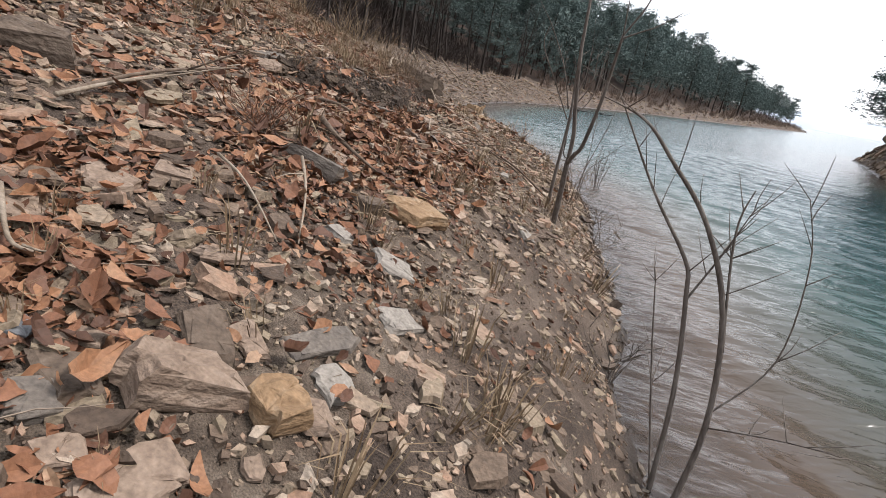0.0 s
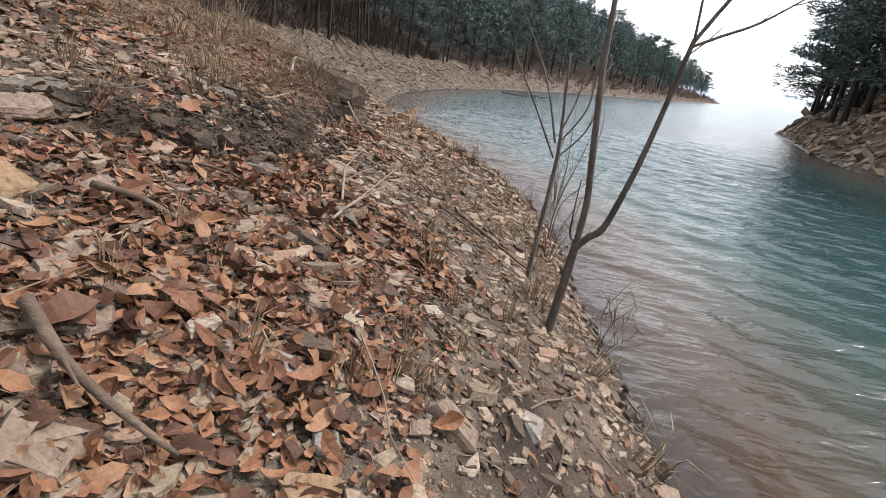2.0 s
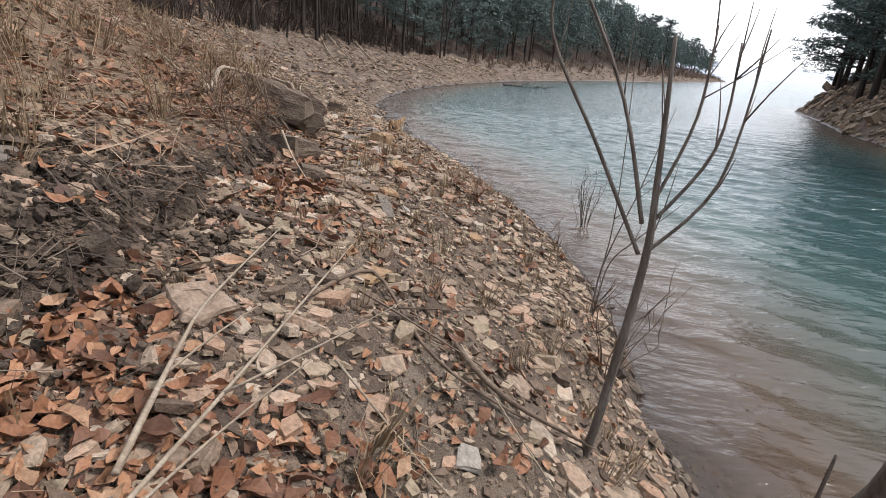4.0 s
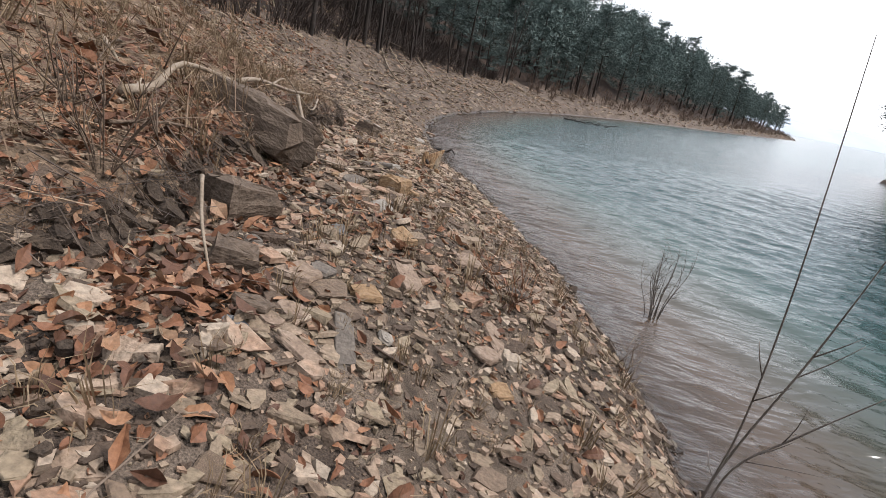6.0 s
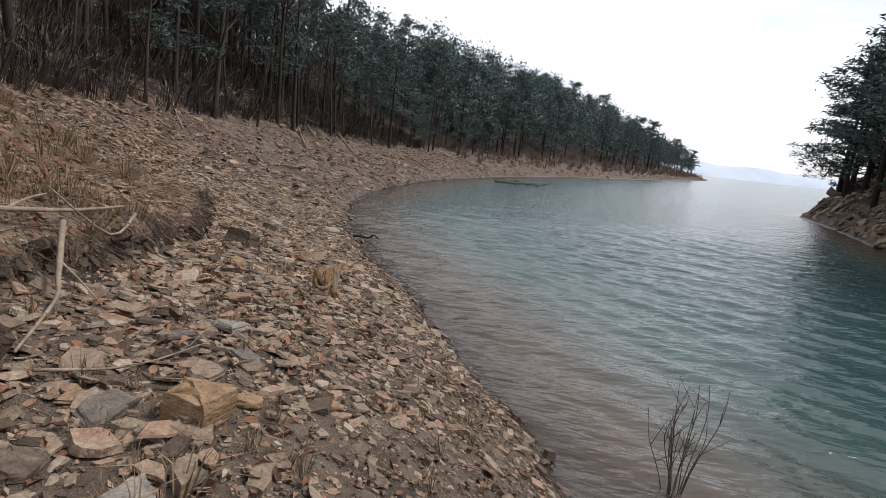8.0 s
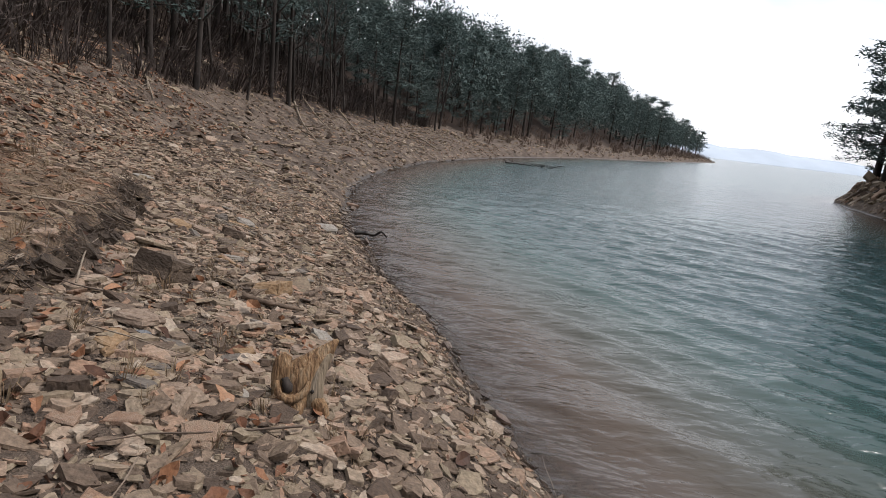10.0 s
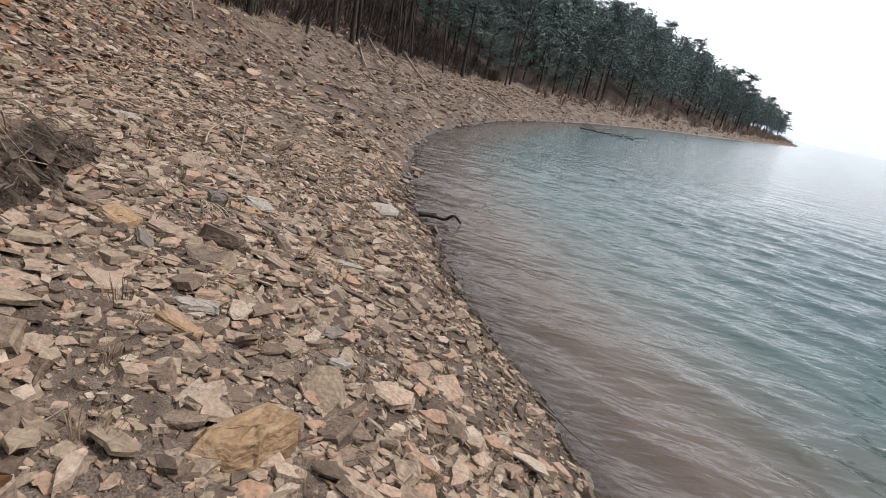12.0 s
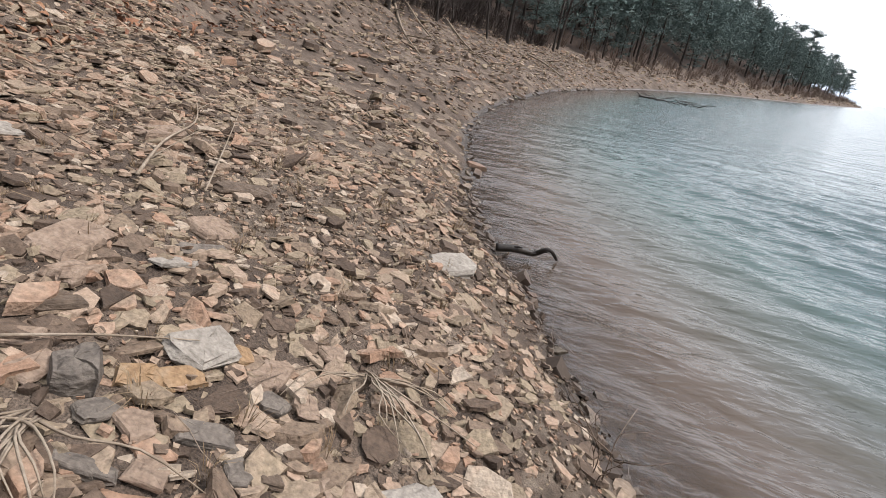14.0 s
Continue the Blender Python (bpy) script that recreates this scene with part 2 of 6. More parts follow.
def land_height(x, y):
    """Height of the ground, and the distance to the waterline (positive on land), for arrays of places."""
    p = np.stack([x, y], 1)
    d1 = distance_to(p, LAND) * np.where(inside(p, LAND), 1, -1)
    d2 = distance_to(p, FAR_BANK) * np.where(inside(p, FAR_BANK), 1, -1)
    wob = lattice(x * 0.9 + 5, y * 0.9) * 0.22 + lattice(x * 3.1, y * 3.1 + 7) * 0.1
    d1 = d1 + wob * np.clip(1.5 - np.abs(d1), 0, 1)
    b = np.interp(y, [14, 20, 25, 28, 40], [0.75, 0.72, 0.42, 0.36, 0.5])
    s = np.interp(y, [14, 20, 25, 28, 40], [0.30, 0.27, 0.235, 0.22, 0.20])
    e = np.maximum(d1, 0)
    hollow = 0.15 * np.clip((e - 2.4) / 0.8, 0, 1) * np.interp(y, [12, 13.5, 21, 24], [0, 1, 1, 0])
    z1 = b * (1 - np.exp(-e / 0.8)) + s * e - hollow
    z1 = z1 + np.maximum(e - 4.8, 0) * np.interp(y, [20, 26, 50, 60, 75], [0.06, 0.36, 0.34, 0.12, 0.0])
    z1 = z1 + np.maximum(z1 - tree_line(y) - 0.1, 0) * np.interp(y, [0, 30, 55, 80, 120], [1.2, 0.6, 0.45, 0.8, 1.8])
    crest = np.interp(y, [55, 100], [16, 11])
    z1 = np.where(z1 > crest, crest + (z1 - crest) * 0.35, z1)
    z1 = z1 + rough(x, y) * np.clip(e / 0.6, 0, 1) + 0.20 * turf(x, y)
    f = np.maximum(d2, 0)
    z2 = np.minimum(f * 0.95, 5 + f * 0.4) + lattice(x * 0.5, y * 0.5) * np.clip(f, 0, 1.2) + rough(x, y) * np.clip(f, 0, 2)
    bed = -np.minimum(np.minimum(-d1, -d2) * 0.42, 6)
    z = np.where(d1 > 0, z1, np.where(d2 > 0, z2, bed + 0.3 * rough(x, y) * np.clip(-d1, 0, 1)))
    return z, np.maximum(d1, d2)


def stretch_axis(lo, hi, step, far_lo, far_hi, grow=1.07):
    mid = list(np.arange(lo, hi + step / 2, step))
    out, k, v = [], step, hi
    while v < far_hi:
        k *= grow
        v += k
        out.append(v)
    back, k, v = [], step, lo
    while v > far_lo:
        k *= grow
        v -= k
        back.append(v)
    return np.array(back[::-1] + mid + out)


def mesh_from(name, verts, faces, mat, smooth=False):
    me = bpy.data.meshes.new(name)
    me.from_pydata(verts, [], faces)
    me.materials.append(mat)
    if smooth:
        me.polygons.foreach_set("use_smooth", np.ones(len(me.polygons), bool))
    me.update()
    return me


def grid_faces(nx, ny):
    i = np.arange(nx * ny).reshape(ny, nx)
    return np.stack([i[:-1, :-1], i[:-1, 1:], i[1:, 1:], i[1:, :-1]], -1).reshape(-1, 4)


def gritty(x, y, d):
    """1 where fine gravel lies bare: along the foot of the leafy slope, and in patches further on."""
    strip = np.clip(1.2 - np.abs(d - 1.5 + lattice(x, y * 0.7) * 0.5) / 0.4, 0, 1) * np.clip((17.5 - y) / 2, 0, 1)
    patch = np.clip((lattice(x * 1.3 + 17, y * 1.3) + 0.6 * lattice(x * 3.1, y * 3.1 + 5) - 0.18) * 6, 0, 1) * (d < 2.6)
    return np.clip(strip + patch, 0, 1)


AX, AY = stretch_axis(3.5, 14.0, 0.11, -1500, 1800, 1.06), stretch_axis(8.0, 36.0, 0.13, -800, 2600, 1.05)
GX, GY = (a.ravel() for a in np.meshgrid(AX, AY))
GZ, GD = land_height(GX, GY)
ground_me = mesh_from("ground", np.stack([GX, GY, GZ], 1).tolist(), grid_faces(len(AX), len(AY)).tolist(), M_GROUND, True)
# ground above the tree line takes the floor colour with tree shade in it
ground_me.materials.append(M_SHADED_FLOOR)
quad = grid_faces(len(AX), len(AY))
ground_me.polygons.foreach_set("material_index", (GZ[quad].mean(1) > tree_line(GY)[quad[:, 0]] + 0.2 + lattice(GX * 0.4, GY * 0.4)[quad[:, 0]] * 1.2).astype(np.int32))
turf_face = turf(GX, GY)[quad].mean(1) * (GY[quad[:, 0]] > 16) > 0.4
ground_me.materials.append(M_TURF)
kinds = np.zeros(len(quad), np.int32)
ground_me.polygons.foreach_get("material_index", kinds)
ground_me.materials.append(M_GRAVEL)
kinds = np.where(turf_face & (kinds == 0), 2, kinds)
grit_face = (gritty(GX, GY, GD)[quad].mean(1) > 0.4) & (GD[quad].mean(1) > 0.15) & (GY[quad[:, 0]] > 5) & (GY[quad[:, 0]] < 40) & (GX[quad[:, 0]] < 14)
ground_me.polygons.foreach_set("material_index", np.where(grit_face & (kinds == 0), 3, kinds).astype(np.int32))
ground = tagged(new("ground", ground_me), "steep gritty brown lake shore rising to a wooded slope", "ground", kind="structure")

# the lake: one sheet at z = 0, with the depth of the water under it
WX, WY = stretch_axis(5.5, 19.0, 0.085, -900, 1700, 1.05), stretch_axis(8.5, 36.0, 0.09, -700, 2500, 1.036)
LX, LY = (a.ravel() for a in np.meshgrid(WX, WY))
LZ, LD = land_height(LX, LY)


def ripples(x, y):
    """Short wind waves that run in from the open lake, with uneven crests."""
    h = 0 * x
    bend = lattice(x * 0.33, y * 0.33) * 3.5 + lattice(x * 0.11 + 4, y * 0.11) * 7
    for k, (wave, size, way) in enumerate(((0.95, 0.017, 58), (0.58, 0.012, 42), (0.40, 0.008, 72), (1.7, 0.016, 62), (0.27, 0.004, 30))):
        a = radians(way)
        p = (x * math.cos(a) + y * math.sin(a)) * 2 * math.pi / wave + bend * (0.6 + 0.3 * k) + k * 1.7
        h = h + size * (0.45 + 1.1 * (lattice(x * 0.45 + 11 * k, y * 0.45) + 0.5)) * (1 - 2 * np.abs(np.sin(p / 2)) ** 1.3)
    return h


RX, RY = np.gradient(LX.reshape(len(WY), -1), axis=1).ravel(), np.gradient(LY.reshape(len(WY), -1), axis=0).ravel()
SWELL = ripples(LX, LY) * np.clip(1.6 - np.maximum(RX, RY) / 0.28, 0, 1) * np.clip(0.35 - LZ * 1.6, 0.35, 1)
water_me = mesh_from("water", np.stack([LX, LY, SWELL], 1).tolist(), grid_faces(len(WX), len(WY)).tolist(), M_WATER, True)
water_me.attributes.new("depth", "FLOAT", "POINT").data.foreach_set("value", np.clip(-LZ / 2.2, 0, 1).astype(np.float32))
water = tagged(new("water", water_me), "rippled green lake water, brown and clear at the edge", "water", kind="structure")
water.visible_shadow = False

# the far side of the lake, haze of distance painted into its pale colour
M_HAZED_RIDGE = material("hazed_far_ridge", [(0.3, (0.36, 0.41, 0.47)), (0.7, (0.42, 0.47, 0.53))], 0.004, 1.0, 0.02, 0, spread=(0.95, 1.05), dim=1.0, spec=0.0)
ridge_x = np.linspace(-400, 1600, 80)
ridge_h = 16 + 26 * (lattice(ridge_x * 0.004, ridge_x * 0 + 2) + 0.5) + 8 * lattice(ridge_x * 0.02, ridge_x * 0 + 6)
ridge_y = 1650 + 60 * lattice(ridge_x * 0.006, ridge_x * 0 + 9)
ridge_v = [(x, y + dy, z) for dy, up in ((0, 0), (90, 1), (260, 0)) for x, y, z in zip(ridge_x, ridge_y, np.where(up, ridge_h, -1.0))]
tagged(new("backdrop", mesh_from("backdrop", ridge_v, grid_faces(80, 3).tolist(), M_HAZED_RIDGE, True)), "hills across the open lake, haze painted into their pale colour", "hills", kind="structure")

# ---- shapes ----


def joined(pieces):
    """Many (verts, faces) pieces as one."""
    V, F, n = [], [], 0
    for v, f in pieces:
        V.extend(map(tuple, v))
        F.extend([tuple(i + n for i in face) for face in f])
        n += len(v)
    return V, F


def smooth_line(points, radii, steps=4):
    p = [Vector(q) for q in points]
    out, rad = [], []
    for i in range(len(p) - 1):
        a, b, c, d = p[max(i - 1, 0)], p[i], p[i + 1], p[min(i + 2, len(p) - 1)]
        for k in range(steps):
            t = k / steps
            out.append(0.5 * (2 * b + (c - a) * t + (2 * a - 5 * b + 4 * c - d) * t * t + (3 * b - a - 3 * c + d) * t ** 3))
            rad.append(radii[i] * (1 - t) + radii[i + 1] * t)
    return out + [p[-1]], rad + [radii[-1]]


def tube(points, radii, sides=6, steps=3, knots=0.0, rnd=random):
    """A tapering round limb along points."""
    line, rad = smooth_line(points, radii, steps)
    V, F = [], []
    side = None
    for i, q in enumerate(line):
        way = (line[min(i + 1, len(line) - 1)] - line[max(i - 1, 0)]).normalized()
        if side is None:
            side = way.orthogonal().normalized()
        side = (side - way * side.dot(way)).normalized()
        up = way.cross(side)
        for k in range(sides):
            a = 2 * math.pi * k / sides
            r = rad[i] * (1 + knots * rnd.uniform(-1, 1))
            V.append(tuple(q + r * (math.cos(a) * side + math.sin(a) * up)))
        if i:
            o = (i - 1) * sides
            F += [(o + k, o + (k + 1) % sides, o + sides + (k + 1) % sides, o + sides + k) for k in range(sides)]
    F += [tuple(range(sides))[::-1], tuple(range(len(V) - sides, len(V)))]
    return V, F


def part(name, shape, mat, parent, label="", smooth=True):
    """One mesh object under a thing or a part."""
    ob = new(name, mesh_from(name, shape[0], shape[1], mat, smooth))
    ob.parent = parent
    return tagged(ob, label)


def thing(name, place, label, category, group="", turn=0.0):
    ob = new(name)
    ob.empty_display_size = 0.1
    ob.matrix_basis = pose(*place, 0, 0, turn)
    return tagged(ob, label, category, group)


def ground_z(x, y):
    return float(land_height(np.array([float(x)]), np.array([float(y)]))[0][0])


def slab_shape(seed, sides=6, thick=0.25, rings=3, wild=0.22):
    """A split shale piece of about unit length: uneven outline, broken edges, flat bed."""
    r = np.random.default_rng(seed)
    ang = np.sort((np.arange(sides) + r.uniform(-0.33, 0.33, sides)) * 2 * np.pi / sides)
    rad = 0.5 * r.uniform(1 - 1.6 * wild, 1 + 0.4 * wild, sides)
    out = np.stack([np.cos(ang) * rad, np.sin(ang) * rad * r.uniform(0.55, 0.9)], 1)
    levels = ((-0.5, 0.93), (0.28, 1.0), (0.5, 0.88)) if rings == 3 else ((-0.5, 1.0), (0.5, 0.9))
    V = []
    tip = r.uniform(-0.25, 0.25, 2)
    for z, k in levels:
        kk = k * r.uniform(0.93, 1.05, sides)
        zz = thick * (z + (r.uniform(-0.10, 0.10, sides) + out @ tip * 0.5 if z > 0 else r.uniform(-0.15, 0.15, sides)))
        V.append(np.column_stack([out * kk[:, None] + r.uniform(-0.02, 0.02, (sides, 2)), zz]))
    V = np.vstack(V)
    F = [tuple(range(sides))[::-1]]
    for l in range(len(levels) - 1):
        F += [(l * sides + k, l * sides + (k + 1) % sides, (l + 1) * sides + (k + 1) % sides, (l + 1) * sides + k) for k in range(sides)]
    F.append(tuple(range(len(V) - sides, len(V))))
    return V, F


def scatter_mesh(name, templates, pick, where, turns, sizes, mat):
    """Many copies of the templates joined into one mesh. turns: rotation matrices (n, 3, 3); sizes: (n, 3)."""
    coords, loops, starts, totals, base, lo = [], [], [], [], 0, 0
    for k, (V, F) in enumerate(templates):
        rows = np.nonzero(pick == k)[0]
        if not len(rows):
            continue
        V = np.asarray(V)
        P = np.einsum("nij,nvj->nvi", turns[rows], V[None] * sizes[rows][:, None]) + where[rows][:, None]
        flat, tot = np.array(list(itertools.chain(*F))), np.array([len(f) for f in F])
        st = np.concatenate([[0], np.cumsum(tot)[:-1]])
        coords.append(P.reshape(-1, 3))
        loops.append((flat[None] + base + np.arange(len(rows))[:, None] * len(V)).ravel())
        starts.append((st[None] + lo + np.arange(len(rows))[:, None] * len(flat)).ravel())
        totals.append(np.tile(tot, len(rows)))
        base += len(rows) * len(V)
        lo += len(rows) * len(flat)
    coords, loops, starts = np.concatenate(coords), np.concatenate(loops), np.concatenate(starts)
    me = bpy.data.meshes.new(name)
    me.vertices.add(len(coords))
    me.vertices.foreach_set("co", coords.ravel().astype(np.float32))
    me.loops.add(len(loops))
    me.loops.foreach_set("vertex_index", loops.astype(np.int32))
    me.polygons.add(len(starts))
    me.polygons.foreach_set("loop_start", starts.astype(np.int32))
    me.materials.append(mat)
    me.polygons.foreach_set("use_smooth", np.zeros(len(starts), bool))
    me.update(calc_edges=True)
    return me


def lie_turns(x, y, spin, lean, lean_way, follow=1.0):
    """Rotations that lay pieces on the slope at (x, y), spun about their own axis and leant."""
    h = 0.15
    gx = (land_height(x + h, y)[0] - land_height(x - h, y)[0]) / (2 * h) * follow
    gy = (land_height(x, y + h)[0] - land_height(x, y - h)[0]) / (2 * h) * follow
    gx, gy = np.clip(gx, -1, 1), np.clip(gy, -1, 1)
    n = np.stack([-gx + np.sin(lean) * np.cos(lean_way), -gy + np.sin(lean) * np.sin(lean_way), np.ones_like(gx)], 1)
    n /= np.linalg.norm(n, axis=1)[:, None]
    u = np.stack([np.cos(spin), np.sin(spin), np.zeros_like(spin)], 1)
    u -= n * (u * n).sum(1)[:, None]
    u /= np.linalg.norm(u, axis=1)[:, None]
    return np.stack([u, np.cross(n, u), n], 2)


def sample_land(count, x0, x1, y0, y1, dmin, dmax, keep=None):
    """Places on land between two distances from the waterline."""
    got = []
    total = 0
    while total < count:
        x, y = RNG.uniform(x0, x1, count * 2), RNG.uniform(y0, y1, count * 2)
        z, d = land_height(x, y)
        ok = (d > dmin) & (d < dmax)
        if keep is not None:
            ok &= RNG.random(len(x)) < keep(x, y, d)
        got.append(np.stack([x, y, z, d], 1)[ok])
        total += ok.sum()
    return np.vstack(got)[:count]


# ---- single stones ----
def stone_material(name, dark, mid, light, scale=9):
    return material(name, [(0.25, dark), (0.5, mid), (0.78, light)], scale, 0.82, 70, 0.8, 28, spread=(0.68, 1.2), distort=1.2, stretch=(1, 1, 1.8), wet=True)


M_GREY = stone_material("grey_shale", (0.13, 0.11, 0.095), (0.25, 0.21, 0.175), (0.36, 0.31, 0.26))
M_OCHRE = stone_material("ochre_sandstone", (0.28, 0.17, 0.09), (0.47, 0.30, 0.165), (0.54, 0.41, 0.28))
M_PALE = stone_material("pale_stone", (0.32, 0.28, 0.24), (0.46, 0.41, 0.35), (0.58, 0.53, 0.46))
M_BROWN = stone_material("brown_shale", (0.10, 0.07, 0.05), (0.20, 0.145, 0.105), (0.30, 0.23, 0.175))
M_TAN = stone_material("tan_shale", (0.24, 0.165, 0.12), (0.42, 0.305, 0.225), (0.54, 0.42, 0.33))
M_BLUE = stone_material("blue_grey_slate", (0.17, 0.175, 0.185), (0.27, 0.275, 0.285), (0.36, 0.36, 0.37))


SINGLE = []


def rock(x, y, length, wide, thick, turn, mat, label, lean=(0, 0), seed=1, name="shale_slab", lift=0.012, rows=4, follow=1.0):
    """One stone to be told apart: layered, with a broken outline and bevelled edges."""
    thick *= 0.72
    lean = (lean[0] * 0.6, lean[1] * 0.6)
    r = np.random.default_rng(seed)
    n = 11
    ang = np.sort(np.concatenate([np.pi / 4 + np.arange(4) * np.pi / 2 + r.uniform(-0.38, 0.38, 4), r.uniform(0, 2 * np.pi, n - 4)]))
    box = np.maximum(np.abs(np.cos(ang)), np.abs(np.sin(ang)))
    rad = 0.5 / box ** 0.9 * r.uniform(0.76, 1.06, n)
    slope = r.uniform(-0.5, 0.5, 2)
    V, F = [], []
    for l in range(rows):
        k = 1 - 0.10 * abs(l / (rows - 1) - 0.35) - (0.05 if l == rows - 1 else 0)
        off = r.uniform(-0.02, 0.02, 2)
        for i in range(n):
            q = rad[i] * k * (1 + r.uniform(-0.075, 0.075))
            zz = thick * (l / (rows - 1) - 0.5) + thick * (r.uniform(-0.09, 0.09) + (l / (rows - 1)) * rad[i] * (slope[0] * math.cos(ang[i]) + slope[1] * math.sin(ang[i])))
            V.append((math.cos(ang[i]) * q * length + off[0] * length, math.sin(ang[i]) * q * wide + off[1] * wide, zz))
        if l:
            o = (l - 1) * n
            F += [(o + i, o + (i + 1) % n, o + n + (i + 1) % n, o + n + i) for i in range(n)]
    top = len(V)
    for ring in (0.72, 0.38):
        for i in range(n):
            q = rad[i] * ring * r.uniform(0.72, 1.22)
            V.append((math.cos(ang[i]) * q * length, math.sin(ang[i]) * q * wide, thick * (0.5 + r.uniform(-0.10, 0.17) + q * (slope[0] * math.cos(ang[i]) + slope[1] * math.sin(ang[i])))))
        o = len(V) - 2 * n
        for i in range(n):
            a, b, c, d = o + i, o + (i + 1) % n, o + n + (i + 1) % n, o + n + i
            F += [(a, b, c), (a, c, d)] if r.random() < 0.5 else [(a, b, d), (b, c, d)]
    top = len(V)
    V.append((r.uniform(-0.05, 0.05) * length, r.uniform(-0.05, 0.05) * wide, thick * (0.5 + r.uniform(-0.08, 0.16))))
    F += [(top - n + i, top - n + (i + 1) % n, top) for i in range(n)]
    F.append(tuple(range(n))[::-1])
    ob = new(name, mesh_from(name, V, F, mat))
    z = ground_z(x, y)
    t = lie_turns(np.array([float(x)]), np.array([float(y)]), np.array([radians(turn)]), np.array([0.0]), np.array([0.0]), follow)[0]
    m = Matrix([[*row] for row in t]).to_4x4()
    ob.matrix_basis = Matrix.Translation((x, y, z + thick * 0.26 + lift)) @ m @ pose(0, 0, 0, lean[0], lean[1], 0)
    bev = ob.modifiers.new("worn_edges", "BEVEL")
    bev.width, bev.segments, bev.limit_method, bev.angle_limit = min(thick, wide) * 0.09, 2, "ANGLE", radians(30)
    SINGLE.append((x, y, max(length, wide) / 2))
    return tagged(ob, label, "stone", "large stones on the shore")


rock(11.46, 11.62, 0.40, 0.31, 0.12, 62, M_OCHRE, "large ochre sandstone slab lying flat among leaves", (-6, 4), 3, "sandstone_slab")
rock(10.86, 11.42, 0.46, 0.26, 0.15, 8, M_GREY, "thick grey layered shale slab on leaf litter", (-8, 3), 5)
rock(10.84, 11.72, 0.22, 0.16, 0.09, 20, M_TAN, "small tan shale slab beside a grey slab", (10, 6), 6)
rock(11.26, 11.36, 0.22, 0.18, 0.12, 40, M_BROWN, "brown broken shale block beside an ochre slab", (12, -8), 7)
rock(11.78, 12.54, 0.25, 0.13, 0.06, -15, M_TAN, "flat tan shale plate on gravel", (5, 4), 8)
rock(12.0, 12.2, 0.18, 0.14, 0.05, 50, M_TAN, "tan shale plate on the gravel bank", (0, 10), 9)
rock(9.32, 19.18, 1.0, 0.40, 0.46, 2, M_BROWN, "long dark brown layered boulder jutting from the slope", (-6, 8), 25, "boulder", -0.02, 6, 0.25)
rock(11.46, 9.43, 0.35, 0.23, 0.13, 48, M_TAN, "large angular tan shale block on dark grit", (-12, 10), 201, "shale_block")
rock(11.66, 9.55, 0.19, 0.16, 0.12, -33, M_OCHRE, "angular rusty ochre shale block on dark grit", (10, 0), 202, "shale_block")
rock(11.75, 9.60, 0.15, 0.13, 0.04, 26, M_TAN, "flat tan shale plate on dark grit", (-12, -11), 203, "shale_slab")
rock(11.62, 9.91, 0.35, 0.13, 0.04, 55, M_GREY, "large long narrow grey shale sliver on dark grit", (-2, -10), 204, "shale_sliver")
rock(11.38, 9.63, 0.25, 0.15, 0.05, -39, M_BROWN, "flat dark brown shale plate among brown leaves", (-1, 3), 205, "shale_slab")
rock(11.55, 9.12, 0.27, 0.14, 0.04, 70, M_TAN, "flat tan shale plate on dark grit", (-14, -10), 206, "shale_slab")
rock(11.29, 9.25, 0.16, 0.18, 0.05, 56, M_BROWN, "flat dark brown shale plate among brown leaves", (2, 9), 207, "shale_slab")
rock(11.30, 9.15, 0.12, 0.12, 0.04, -37, M_GREY, "small flat grey shale plate among brown leaves", (-6, 4), 208, "shale_slab")
rock(11.47, 9.71, 0.17, 0.09, 0.03, -23, M_TAN, "flat tan shale plate on dark grit", (3, 9), 209, "shale_slab")
rock(11.73, 9.79, 0.14, 0.17, 0.04, 58, M_PALE, "flat pale shale plate on dark grit", (-2, -12), 210, "shale_slab")
rock(11.75, 10.41, 0.24, 0.16, 0.05, 55, M_PALE, "flat pale shale plate on dark grit", (4, -1), 211, "shale_slab")
rock(11.59, 10.83, 0.21, 0.23, 0.06, -54, M_PALE, "flat pale shale plate on dark grit", (-2, 7), 212, "shale_slab")
rock(11.30, 10.81, 0.19, 0.17, 0.05, 80, M_PALE, "flat pale shale plate among brown leaves", (-10, 1), 213, "shale_slab")
rock(10.59, 10.13, 0.22, 0.21, 0.06, 19, M_TAN, "flat tan shale plate among brown leaves", (2, 11), 214, "shale_slab")
rock(11.16, 10.01, 0.17, 0.15, 0.04, 58, M_TAN, "flat tan shale plate among brown leaves", (-13, 8), 215, "shale_slab")
rock(11.32, 9.35, 0.11, 0.06, 0.03, -41, M_OCHRE, "small flat rusty ochre shale plate among brown leaves", (13, -6), 216, "shale_slab")
rock(11.12, 9.28, 0.10, 0.10, 0.03, 107, M_BLUE, "small flat blue-grey shale plate among brown leaves", (-5, -5), 217, "shale_slab")
rock(11.43, 9.09, 0.11, 0.09, 0.03, 47, M_TAN, "small flat tan shale plate on dark grit", (-5, -7), 218, "shale_slab")
rock(11.70, 9.36, 0.08, 0.07, 0.03, 46, M_TAN, "small flat tan shale plate on dark grit", (8, 8), 219, "shale_slab")
rock(10.70, 9.70, 0.20, 0.12, 0.03, 83, M_TAN, "flat tan shale plate among brown leaves", (9, 12), 220, "shale_slab")
rock(10.63, 10.43, 0.20, 0.21, 0.06, 32, M_TAN, "flat tan shale plate among brown leaves", (-7, 1), 221, "shale_slab")
